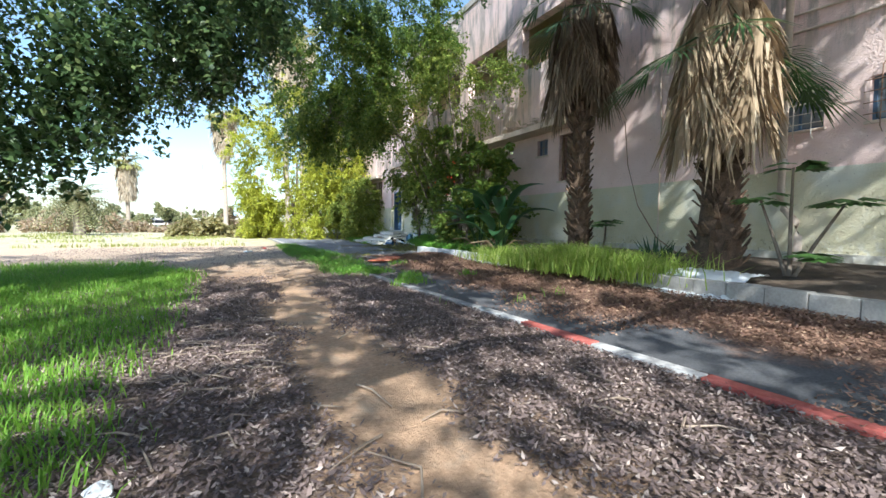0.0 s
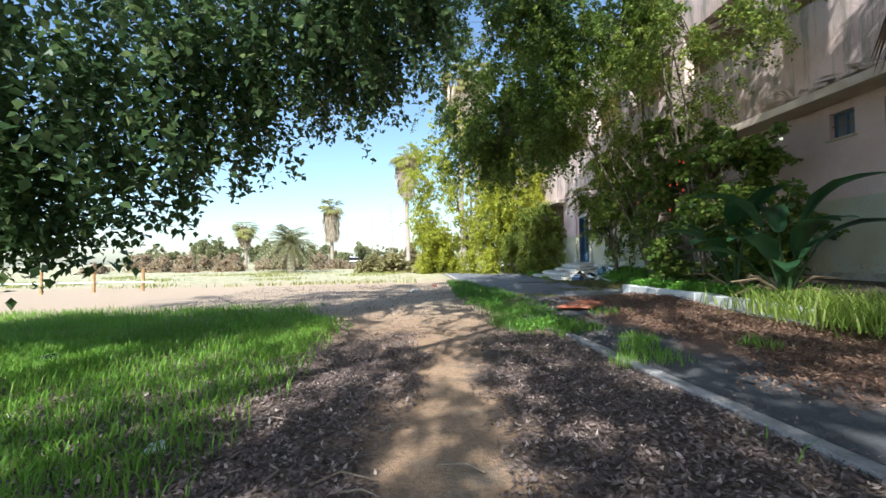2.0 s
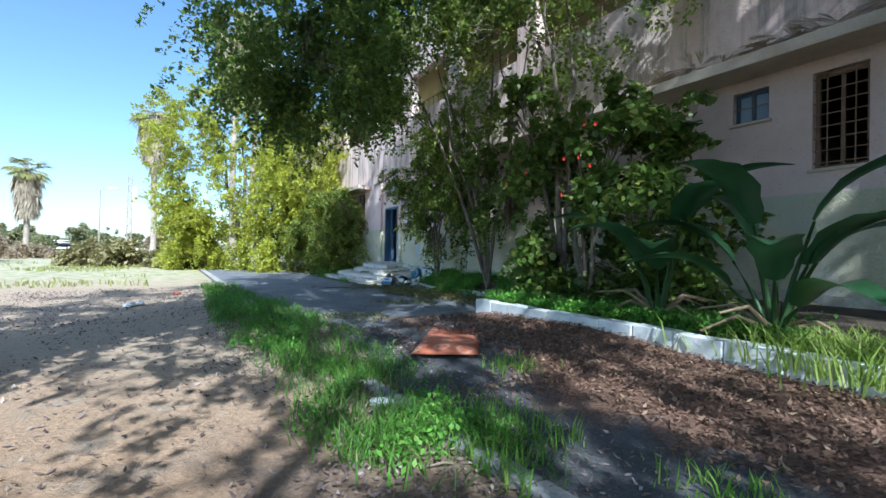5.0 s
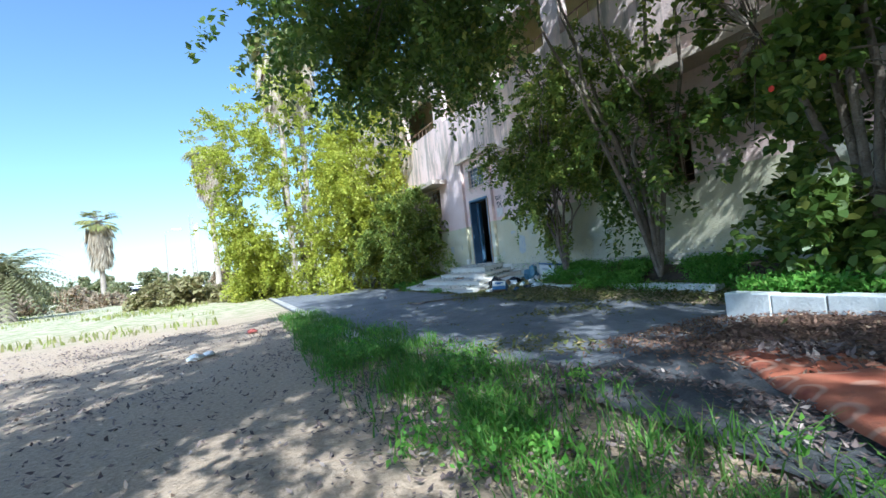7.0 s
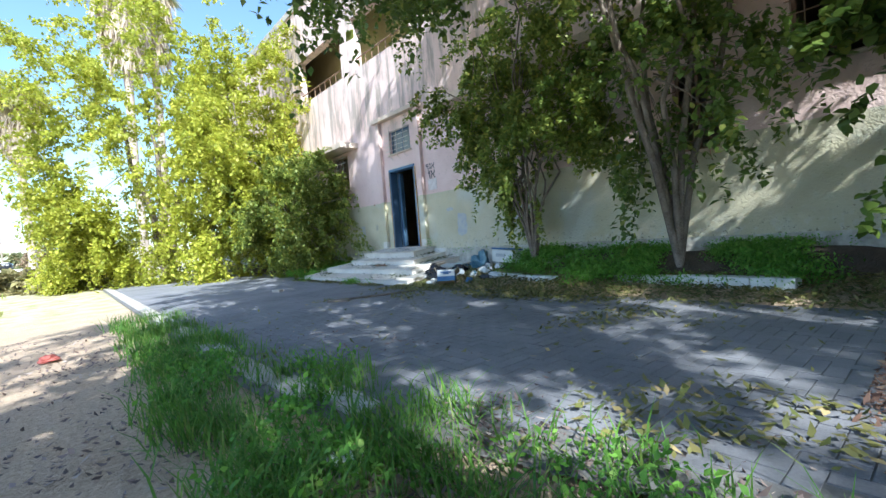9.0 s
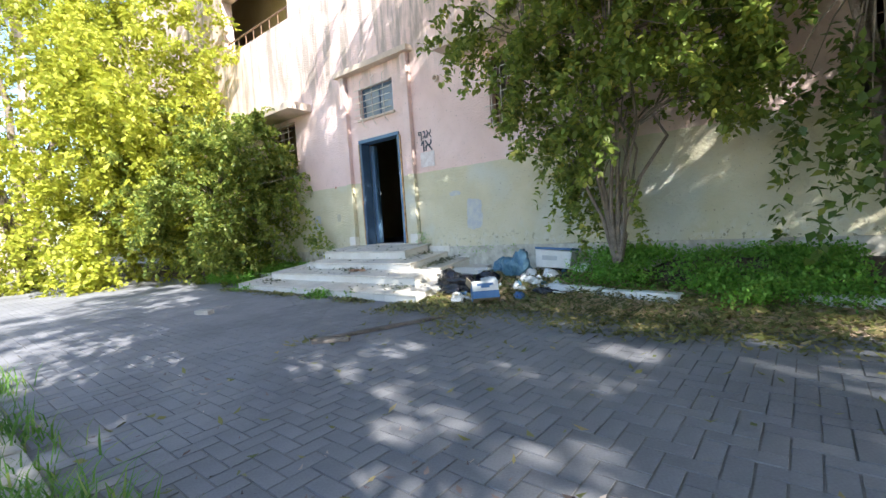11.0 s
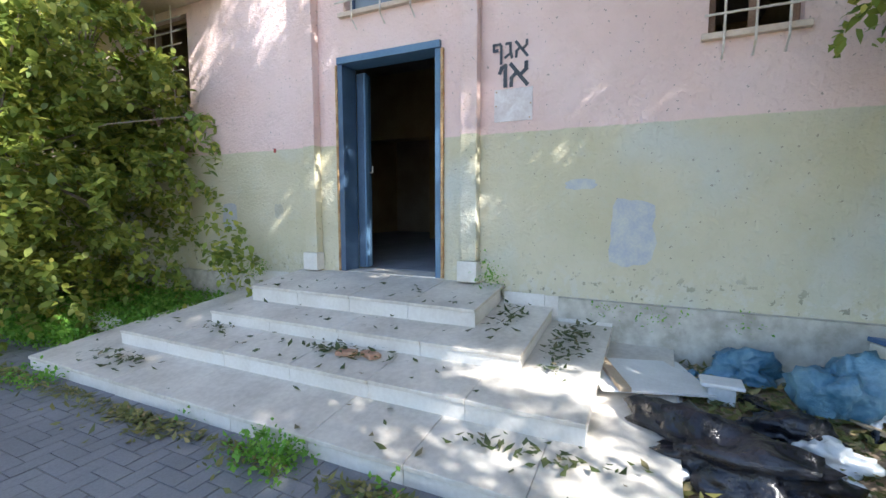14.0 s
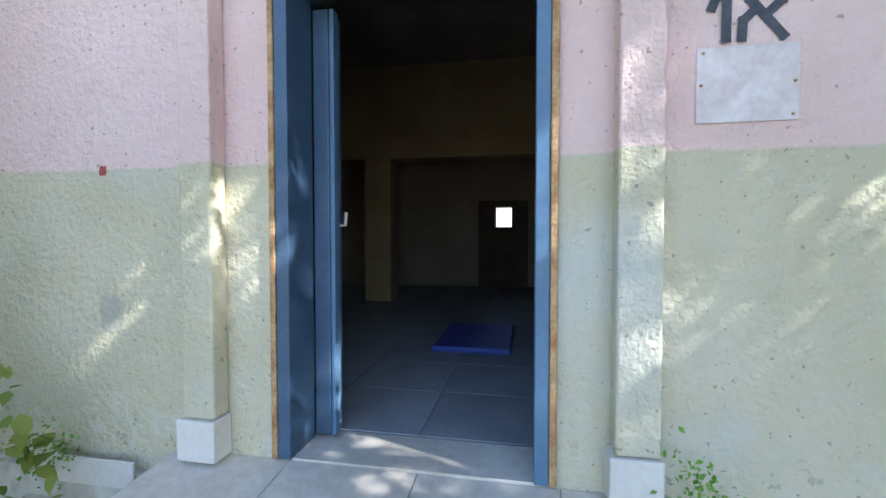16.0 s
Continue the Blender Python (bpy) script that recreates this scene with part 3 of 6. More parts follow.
# ---- low planter walls and kerb ----
def run_wall(name, points, width, material, label, group=""):
    """A low wall of blocks along points (x, y, z foot, z top)."""
    w = thing(name, label, "low wall", kind="structure")
    for (ax, ay, az, at), (bx, by, bz, bt) in zip(points, points[1:]):
        length = math.hypot(bx - ax, by - ay)
        n = max(1, round(length / 0.42))
        ang = math.degrees(math.atan2(by - ay, bx - ax))
        for k in range(n):
            u = (k + 0.5) / n
            foot, top = az + (bz - az) * u, at + (bt - at) * u + rng.uniform(-0.008, 0.008)
            bm = boxed(-length / n / 2 + 0.004, length / n / 2 - 0.004, -width / 2, width / 2, foot - 0.12, top, 0.012)
            bm.transform(pose(ax + (bx - ax) * u + rng.uniform(-0.008, 0.008), ay + (by - ay) * u, 0, 0, 0, ang + rng.uniform(-0.6, 0.6)))
            part("block", bm, material, w)
    return w


GREY_BLOCK = plain("grey_planter_block", (0.30, 0.28, 0.25), (0.50, 0.47, 0.43), 3.0, 40.0, 0.9, 0.6, 0.01)
run_wall("planter_wall", [(5.95, -6, 0.2, 0.36), (5.84, 8.9, 0.2, 0.36)], 0.18, GREY_BLOCK, "low grey block planter edge beside the walk")
run_wall("planter_wall", [(5.70, 11.9, 0.2, 0.36), (5.76, 14.2, 0.2, 0.37), (6.00, 17.33, 0.12, 0.32)], 0.18, WHITEWASH, "low whitewashed planter wall beside the walk")
run_wall("planter_wall", [(7.46, 18.37, 0.14, 0.25), (7.62, 20.4, 0.12, 0.22)], 0.2, WHITEWASH, "low whitewashed planter edge under the trees")
run_wall("planter_wall", [(7.46, 21.3, 0.08, 0.19), (7.74, 22.95, 0.08, 0.21)], 0.16, WHITEWASH, "sunken whitewashed planter edge among weeds")


def planter_soil(name, y0, y1, x_of, z_front, z_back):
    n = 40
    verts, faces = [], []
    for j in range(n):
        y = y0 + (y1 - y0) * j / (n - 1)
        for i in range(12):
            u = i / 11
            x = x_of(y) + (W - 0.07 - x_of(y)) * u
            taper = smooth(0, 1.2, min(y - y0, y1 - y))
            verts.append((x, y, -0.03 + (0.03 + z_front + (z_back - z_front) * smooth(0, 0.7, u)) * taper + 0.04 * noise.noise((x * 2, y * 2, 1)) * taper))
    for j in range(n - 1):
        for i in range(11):
            k = j * 12 + i
            faces.append((k, k + 1, k + 13, k + 12))
    return tagged(sheet(name, verts, faces, SOIL, shade=True), "dark garden soil of the bed along the facade", "soil", kind="structure")


planter_soil("ground_bed", -8, 17.7, lambda y: 5.8 + 0.2 * smooth(14.2, 17.33, y), 0.27, 0.52)
planter_soil("ground_bed", 16.8, 22.6, lambda y: 7.6, 0.12, 0.46)
planter_soil("ground_bed", 29.1, 44, lambda y: 7.3, 0.02, 0.30)

# kerb stones, whitewashed or red
KERB_RED = plain("faded_red_kerb_paint", (0.34, 0.07, 0.055), (0.50, 0.15, 0.12), 5.0, 40.0, 0.8, 0.6, 0.01)
KERB_GREY = plain("bare_kerb_concrete", (0.22, 0.21, 0.21), (0.40, 0.38, 0.37), 5.0, 40.0, 0.9, 0.6, 0.01)
KERB_WHITE = plain("worn_white_kerb_paint", (0.22, 0.21, 0.21), (0.66, 0.64, 0.61), 7.0, 22.0, 0.85, 0.6, 0.01)
kerb = thing("kerb", "worn kerb of stones painted white and red", "kerb", kind="structure")
for k in range(20):
    y0, y1 = -5.15 + k, -4.155 + k
    yc = (y0 + y1) / 2
    tone = KERB_RED if yc < 5.85 or 6.85 < yc < 7.85 else KERB_WHITE if yc < 8.85 else KERB_GREY
    bm = boxed(-0.07, 0.07, -0.497, 0.497, -0.28, 0.012, 0.02)
    bm.transform(pose(kerb_x(yc), yc, ground_z(kerb_x(yc), yc) + 0.035, 0, 0, 2.6 + rng.uniform(-0.4, 0.4)))
    part("kerb_stone", bm, tone, kerb)


# ---- trees and shrubs ----
def tree(name, label, base, leaf_sets, leaf_material, tops, r0, category="tree", leaf=0.085, droop=0.45, bark=BARK, wide=0.33, fine=False):
    t = thing(name, label, category, base)
    origin = np.array(base)
    bm = bmesh.new()
    limbs(bm, (0, 0, -0.15), [np.array(p) - origin for p in tops], r0)
    part("trunk", bm, bark, t, shade=True)
    places = []
    twigs = bmesh.new()
    for s in leaf_sets:
        p, tw = clumps(*s)
        places.append(p - origin)
        c = Vector(np.array(s[0]) - origin)
        for q in tw[:: max(1, len(tw) // 28)]:
            q = Vector(q - origin)
            tube(twigs, [c.lerp(q, 0.25), c.lerp(q, 0.6) + Vector((0, 0, 0.08)), q], [0.011, 0.007, 0.003], 5)
    tagged(part("branchwork", twigs, bark, t), kind="stuff")
    quads("crown", leaf_shapes(np.concatenate(places), leaf, droop, wide, fine), leaf_material, t, per=6 if fine else 4)
    return t


def strands():
    """Drooping leafy twigs along the far side of the big tree's crown."""
    out = []
    for k in range(330):
        x = rng.uniform(-7.5, 1.6)
        y = 12.1 + 1.0 * (x + 2.6) + rng.normal() * 0.7 if x > -2.6 else rng.uniform(11.3, 12.9)
        y = min(max(y, 11.3), 16.0)
        low = 0.7 + 2.9 * smooth(-3.4, 0.6, x) + 1.6 * smooth(0.4, 1.6, x) + 1.1 * max(0, noise.noise((x * 1.1, 4.0, 0))) + rng.exponential(0.45)
        top = low + rng.uniform(0.9, 2.8)
        n = int(78 * (top - low))
        z = rng.uniform(low, top, n)
        lean = (top - z)[:, None] * np.array((rng.normal() * 0.16, rng.normal() * 0.16, 0))
        out.append(np.stack((np.full(n, x), np.full(n, y), z), 1) + lean + rng.normal(size=(n, 3)) * np.array((0.09, 0.09, 0.05)))
    return np.concatenate(out)


# Sets from (1.8, 5.5, 7.3) on: crown added mostly out of view for shade
big = tree("ficus_tree", "large dark green shade tree with drooping leafy branches", (-5.5, 4.7, -0.1),
           [((-4.5, 8.5, 7.3), (5.5, 6.0, 2.4), 255, 45, 0.30, 0.3), ((-3.4, 12.9, 5.3), (4.4, 2.4, 2.2), 260, 50, 0.28, 0.25, 0.6),
            ((0.2, 13.7, 6.0), (2.2, 2.0, 1.7), 180, 60, 0.26, 0.25, 0.5), ((1.8, 5.5, 7.3), (3.0, 5.5, 1.6), 385, 42, 0.3, 0.3),
            ((-1.0, -1.5, 7.5), (7.5, 5.5, 1.9), 640, 42, 0.32, 0.2), ((4.6, -2.0, 7.5), (4.2, 5.0, 1.6), 570, 42, 0.32, 0.2),
            ((1.9, 15.1, 8.3), (4.4, 3.6, 1.5), 370, 46, 0.32, 0.2), ((4.2, 18.7, 9.3), (3.6, 3.0, 1.2), 220, 42, 0.32, 0.2),
            ((7.0, 1.0, 9.7), (2.6, 4.4, 1.2), 440, 42, 0.32, 0.2), ((3.6, 8.0, 8.7), (2.4, 3.6, 1.0), 375, 48, 0.32, 0.2),
            ((1.9, 11.1, 9.0), (2.3, 2.2, 0.9), 260, 46, 0.32, 0.2), ((6.2, 4.5, 9.9), (2.4, 4.0, 1.0), 420, 46, 0.32, 0.2)], LEAF_DARK,
           [(-6.5, 8.5, 6.5), (-3, 11.0, 6.0), (-1.0, 13.0, 6.5), (-4, 5.5, 7), (0.0, 6.5, 7.0), (-2, -0.5, 7.2), (3, -0.5, 7.2)], 0.22, leaf=0.115)
quads("drooping_foliage", leaf_shapes(strands() - np.array((-5.5, 4.7, -0.1)), 0.115, 0.6), LEAF_DARK, big)

# Last three sets: crown added to shade the facade round the door
tree("ficus_tree", "tall grey-stemmed tree with dark crown close to the facade", (7.95, 19.7, 0.45),
     [((4.2, 20.1, 5.9), (2.5, 2.3, 2.2), 490, 50, 0.26, 0.35, 0.3), ((3.6, 19.8, 4.7), (1.5, 1.7, 1.4), 240, 50, 0.24, 0.2, 0.5),
      ((7.5, 19.9, 2.9), (0.9, 1.2, 1.5), 100, 50, 0.20, 0.3, 0.3), ((5.8, 23.0, 6.4), (2.0, 1.6, 1.2), 180, 50, 0.26, 0.3, 0.4), ((4.4, 20.4, 8.1), (2.6, 2.0, 1.3), 195, 46, 0.28, 0.3, 0.3), ((6.0, 20.8, 8.0), (2.0, 2.0, 1.2), 325, 48, 0.28, 0.2), ((6.9, 24.6, 6.9), (1.5, 1.6, 1.0), 170, 48, 0.26, 0.2, 0.3), ((6.5, 19.0, 7.3), (1.5, 1.7, 1.1), 230, 48, 0.28, 0.2)], LEAF_MID,
     [(7.2, 18.6, 6.6), (6.4, 20.4, 6.0), (6.9, 20.9, 6.8), (7.8, 18.3, 5.8), (5.6, 20.0, 5.6), (7.5, 20.3, 5.2), (6.6, 19.2, 5.0)], 0.042, leaf=0.10)
tree("small_tree", "young yellowish-green tree with many thin pale stems by the wall", (7.95, 22.05, 0.45),
     [((7.75, 22.0, 3.0), (0.85, 1.35, 1.3), 210, 62, 0.17, 0.3, 0.12), ((7.4, 21.6, 4.4), (1.2, 1.7, 1.1), 140, 55, 0.2, 0.3, 0.3),
      ((7.75, 21.9, 1.9), (0.65, 1.15, 0.7), 95, 48, 0.15, 0.4, 0.15), ((7.75, 23.0, 3.3), (0.6, 0.75, 1.1), 120, 52, 0.16, 0.2, 0.25)], LEAF_OLIVE_GREEN,
     [(7.9, 21.2, 2.8), (7.6, 22.2, 3.4), (7.8, 22.9, 2.9), (7.4, 21.7, 4.6), (7.7, 22.5, 2.4), (8.1, 21.8, 2.2), (7.7, 21.5, 3.2), (8.1, 22.5, 2.9), (7.5, 22.6, 3.9), (7.8, 21.8, 3.0)], 0.021, leaf=0.075, fine=True)
tree("hibiscus_bush", "dense green hibiscus bush with red blossoms behind the planter wall", (6.95, 15.9, 0.35),
     [((7.1, 15.9, 2.1), (0.8, 1.7, 1.6), 310, 46, 0.2, 0.45), ((7.0, 17.3, 3.2), (0.8, 0.9, 1.0), 55, 40, 0.2, 0.3), ((7.0, 14.9, 1.4), (0.7, 0.9, 0.8), 90, 42, 0.2, 0.3), ((7.0, 16.2, 1.1), (0.5, 1.2, 0.6), 70, 40, 0.18, 0.3)], LEAF_MID,
     [(6.8, 15.2, 2.9), (7.0, 16.0, 3.4), (7.0, 16.8, 3.5), (6.7, 16.2, 2.7)], 0.035, "bush", 0.11, 0.4, BARK, 0.42, True)
tree("slender_tree", "slender tree with light green sunlit crown above the bushes", (7.1, 16.5, 0.35),
     [((6.9, 17.6, 5.3), (1.5, 2.0, 1.4), 170, 40, 0.24, 0.25, 0.2), ((7.2, 16.4, 5.9), (1.1, 1.6, 1.2), 110, 40, 0.24, 0.25, 0.2)], LEAF_OLIVE_GREEN,
     [(6.6, 16.6, 5.8), (7.1, 17.6, 6.4), (7.2, 18.4, 5.6), (6.9, 16.2, 5.2)], 0.045)
tree("hedge_tree", "tall sunlit yellow-green ficus at the end of the yard", (4.8, 37.0, 0.0),
     [((4.5, 36.5, 4.8), (3.4, 3.2, 4.6), 1150, 60, 0.34, 0.6), ((7.0, 34.0, 4.6), (2.0, 2.6, 4.0), 680, 55, 0.34, 0.5), ((6.0, 33.4, 2.2), (1.8, 1.6, 1.9), 285, 50, 0.3, 0.4), ((2.3, 37.5, 2.8), (1.6, 2.0, 2.4), 285, 50, 0.3, 0.4)], LEAF_YELLOW,
     [(3.6, 36, 6), (4.8, 37, 7), (6, 36, 6)], 0.16, leaf=0.125)
tree("ficus_bush", "rounded green bush leaning on the facade beside the steps", (7.75, 31.6, 0.1),
     [((7.35, 30.9, 1.75), (1.3, 1.75, 1.6), 600, 55, 0.2, 0.45), ((7.85, 30.1, 2.7), (0.75, 0.95, 1.0), 220, 50, 0.18, 0.3), ((7.25, 30.6, 1.9), (1.55, 2.1, 1.9), 90, 40, 0.15, 0.6, 0.4)], leafy("olive_green_leaf", (0.15, 0.22, 0.045), (0.30, 0.35, 0.07), (0.52, 0.50, 0.11), 0.5),
     [(7.4, 31, 2.4), (7.8, 32, 2.6), (7.2, 31.8, 2.0)], 0.05, "bush", fine=True)


def fan(rows, centre, direction, size, n=26, spread=150, droop=0.3, width=0.03):
    """Blades of one fan frond, added to rows as four-cornered strips."""
    d = Vector(direction).normalized()
    side = d.cross(Vector((0, 0, 1)))
    side = side.normalized() if side.length > 0.05 else Vector((1, 0, 0))
    c = Vector(centre)
    for k in range(n):
        a = radians(-spread / 2 + spread * k / (n - 1)) + rng.normal() * 0.03
        way = d * math.cos(a) + side * math.sin(a)
        ln = size * (0.7 + 0.3 * math.cos(a)) * rng.uniform(0.85, 1.1)
        mid = c + way * ln * 0.6 + Vector((0, 0, -droop * ln * 0.12))
        tip = c + way * ln + Vector((0, 0, -droop * ln * 0.55))
        w = way.cross(Vector((0, 0, 1)))
        w = (w.normalized() if w.length > 0.05 else side) * width
        rows += [(c, c, mid - w, mid + w), (mid - w, mid + w, tip + w * 0.1, tip - w * 0.1)]


def fan_palm(name, label, base, height, r, skirt, fronds_at, seed, green=18, dry=120, far=False, crown_green=26, fringe=True):
    """Fan palm: trunk with frond boots, a skirt of dead fronds, green fans."""
    t = thing(name, label, "palm tree", base)
    bm = bmesh.new()
    tube(bm, [(0.05 * math.sin(h * 0.7), 0.03 * h * 0.2, h) for h in np.linspace(-0.2, height, 9)], [r * (1.25 - 0.35 * min(1, h / 1.0)) for h in np.linspace(0, height, 9)], 12)
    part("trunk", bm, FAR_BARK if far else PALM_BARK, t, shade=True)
    if not far:
        boots = bmesh.new()
        for k in range(int(170 * min(height, 4.5) / 2.5)):
            h = 0.05 + rng.uniform(0, min(height, 4.8))
            a = rng.uniform(0, 2 * math.pi)
            c, s = math.cos(a), math.sin(a)
            rr = r * (1.2 - 0.3 * min(1, h))
            ln = rng.uniform(0.10, 0.20)
            p0, p1 = Vector((c * rr * 0.9, s * rr * 0.9, h)), Vector((c * (rr + 0.09), s * (rr + 0.09), h + ln))
            tan = Vector((-s, c, 0)) * rng.uniform(0.035, 0.06)
            up = Vector((c, s, -0.6)) * 0.025
            vs = [boots.verts.new(p) for p in (p0 - tan * 1.3, p0 + tan * 1.3, p1 + tan * 0.5, p1 - tan * 0.5, p0 - tan + up, p0 + tan + up, p1 + tan * 0.4 + up, p1 - tan * 0.4 + up)]
            for q in ((0, 1, 2, 3), (7, 6, 5, 4), (0, 4, 5, 1), (1, 5, 6, 2), (2, 6, 7, 3), (3, 7, 4, 0)):
                boots.faces.new([vs[i] for i in q])
        tagged(part("boot_bark", boots, PALM_BARK, t, "dark jagged frond stubs"), kind="stuff")
    z0, z1, wide = skirt
    rows = []
    for k in range(dry):
        a, u = rng.uniform(0, 2 * math.pi), rng.uniform(0, 1)
        h = z0 + (z1 - z0) * (0.35 + 0.65 * u)
        out = r + wide * rng.uniform(0.1, 0.9) * ((0.25 + 0.75 * u) if far else (1 - 0.45 * u))
        c = (math.cos(a) * out, math.sin(a) * out, h)
        fan(rows, c, (math.cos(a) * 0.17, math.sin(a) * 0.17, -1), (z1 - z0) * rng.uniform(0.24, 0.42), 13, 62, 0.1, 0.026 if not far else 0.05)
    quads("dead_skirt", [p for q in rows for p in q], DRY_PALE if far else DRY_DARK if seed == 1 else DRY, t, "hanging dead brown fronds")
    rows = []
    stalks = bmesh.new()
    for k in range(green):
        a = rng.uniform(0, 2 * math.pi)
        h = fronds_at[0] + (fronds_at[1] - fronds_at[0]) * rng.uniform(0, 1)
        c = (math.cos(a) * (r + 0.75), math.sin(a) * (r + 0.75), h)
        tube(stalks, [(0, 0, h + 0.25), (c[0] * 0.6, c[1] * 0.6, h + 0.25), c], [0.025, 0.018, 0.012], 5)
        fan(rows, c, (math.cos(a), math.sin(a), -0.55), rng.uniform(0.7, 1.0) * (1.6 if far else 1), 22, 170, 0.4, 0.02 if not far else 0.06)
    for k in range(crown_green):
        a = rng.uniform(0, 2 * math.pi)
        e = rng.uniform(-0.5, 0.9)
        c = (math.cos(a) * math.cos(e) * 1.0, math.sin(a) * math.cos(e) * 1.0, height + 0.2 + math.sin(e) * 0.9)
        tube(stalks, [(0, 0, height), c], [0.03, 0.012], 5)
        fan(rows, c, (math.cos(a), math.sin(a), e * 0.9 - 0.2), rng.uniform(0.9, 1.25) * (1.2 if far else 1), 18, 160, 0.5, 0.03 if not far else 0.06)
    tagged(part("stalk_tangle", stalks, DRY if far else FROND, t), kind="stuff")
    # far fans carry their sunlight in the colour, much lighter than FROND
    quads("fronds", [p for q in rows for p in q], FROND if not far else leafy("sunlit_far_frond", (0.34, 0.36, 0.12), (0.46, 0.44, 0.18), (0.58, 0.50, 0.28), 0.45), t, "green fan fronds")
    return t


fan_palm("fan_palm", "fan palm with brown hanging skirt against the facade", (7.38, 11.5, 0.4), 9.6, 0.21, (2.75, 5.6, 0.6), (4.7, 5.6), 1, green=7)
fan_palm("fan_palm", "stout fan palm with dead skirt and low green fans", (7.12, 8.18, 0.4), 9.2, 0.29, (1.35, 4.2, 0.40), (2.6, 3.6), 2, green=12)
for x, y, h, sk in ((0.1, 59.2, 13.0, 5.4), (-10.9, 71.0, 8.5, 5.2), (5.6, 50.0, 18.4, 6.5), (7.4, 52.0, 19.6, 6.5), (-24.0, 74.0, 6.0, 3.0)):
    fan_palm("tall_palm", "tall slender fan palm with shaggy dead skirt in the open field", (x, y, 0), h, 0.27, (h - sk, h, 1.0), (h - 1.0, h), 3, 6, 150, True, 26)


def feather_palm(base, size):
    t = thing("date_palm", "stubby sunlit date palm with arching feathery fronds", "palm tree", base)
    part("trunk", tubed([(0, 0, -0.1), (0, 0, size * 0.35), (0, 0, size * 0.5)], [0.4, 0.36, 0.25], 12), BARK, t, shade=True)
    rows = []
    for k in range(150):
        a, e = rng.uniform(0, 2 * math.pi), rng.uniform(-0.9, 1.25)
        ln = size * rng.uniform(0.6, 0.8)
        prev = None
        for j in range(9):
            u = j / 8
            p = Vector((math.cos(a) * math.cos(e) * ln * u, math.sin(a) * math.cos(e) * ln * u, size * 0.5 + math.sin(e) * ln * u - ln * 0.6 * u * u))
            if prev is not None:
                d = (p - prev).normalized()
                side = d.cross(Vector((0, 0, 1))).normalized()
                for s in (-1, 1):
                    for f in (0.25, 0.75):
                        q = prev.lerp(p, f)
                        tip = q + (side * s * 0.75 + d * 0.5 + Vector((0, 0, -0.35))) * 0.55 * (1.1 - u)
                        rows.append((q, q + d * 0.11, tip + d * 0.03, tip))
            prev = p
    quads("fronds", [p for q in rows for p in q], leafy("sunlit_date_frond", (0.20, 0.21, 0.10), (0.30, 0.29, 0.15), (0.42, 0.38, 0.24), 0.3), t)
    return t


feather_palm((-10.0, 47.0, 0), 5.4)


# ---- far scrub ----
def scrub(name, label, spots, material, leaf):
    p = []
    for x, y, rx, rz in spots:
        q, _ = clumps((x, y, rz * 0.42), (rx, rx * 0.6, rz * 0.7), 110, 40, 0.28, 0.2)
        p.append(q)
    return tagged(quads(name, leaf_shapes(np.concatenate(p), leaf, 0.0), material), label, "scrub", kind="stuff")


scrub("far_scrub", "dry reddish scrub along the edge of the field", [(-34 + 1.5 * k + rng.uniform(-1, 1), 58 + rng.uniform(-3, 6), rng.uniform(1.2, 2.4), rng.uniform(0.9, 1.9)) for k in range(25)], SCRUB_DRY, 0.2)
scrub("far_bushes", "olive green bushes behind the field", [(-40 + 4.2 * k + rng.uniform(-1.5, 1.5), 66 + rng.uniform(-4, 12), rng.uniform(2, 3.6), rng.uniform(2.0, 3.8)) for k in range(10)], LEAF_OLIVE, 0.26)
scrub("near_scrub", "dry grass tussocks at the edge of the yard", [(0.5 + rng.uniform(-3, 3), 40 + rng.uniform(-2, 4), rng.uniform(0.7, 1.3), rng.uniform(0.6, 1.3)) for k in range(9)], leafy("tawny_tussock", (0.24, 0.23, 0.09), (0.34, 0.30, 0.14), (0.42, 0.34, 0.18), 0.3, 0.8), 0.26)
scrub("far_trees", "row of distant trees on the horizon", [(-90 + 7 * k + rng.uniform(-2, 2), 150 + rng.uniform(-10, 30), rng.uniform(4, 7), rng.uniform(4, 7)) for k in range(28)], LEAF_OLIVE, 0.9)


# ---- grass, weeds and litter ----
def blades(name, label, spots, material, height, lean=0.35, wide=0.006, category="grass"):
    """Grass blades, each a bent strip of two faces."""
    p = np.asarray(spots, dtype=float)
    n = len(p)
    a = rng.uniform(0, 2 * math.pi, n)
    h = height * rng.uniform(0.45, 1.25, n)
    d = np.stack((np.cos(a), np.sin(a), np.zeros(n)), 1) * (h * lean * rng.uniform(0.2, 1.6, n))[:, None]
    w = np.stack((-np.sin(a), np.cos(a), np.zeros(n)), 1) * wide * rng.uniform(0.7, 1.5, (n, 1))
    up = np.stack((np.zeros(n), np.zeros(n), h), 1)
    mid = p + d * 0.35 + up * 0.62
    tip = p + d + up * 0.95
    low = np.stack((p - w, p + w, mid + w * 0.8, mid - w * 0.8), 1)
    top = np.stack((mid - w * 0.8, mid + w * 0.8, tip + w * 0.05, tip - w * 0.05), 1)
    return tagged(quads(name, np.concatenate((low, top)), material), label, category, kind="stuff")


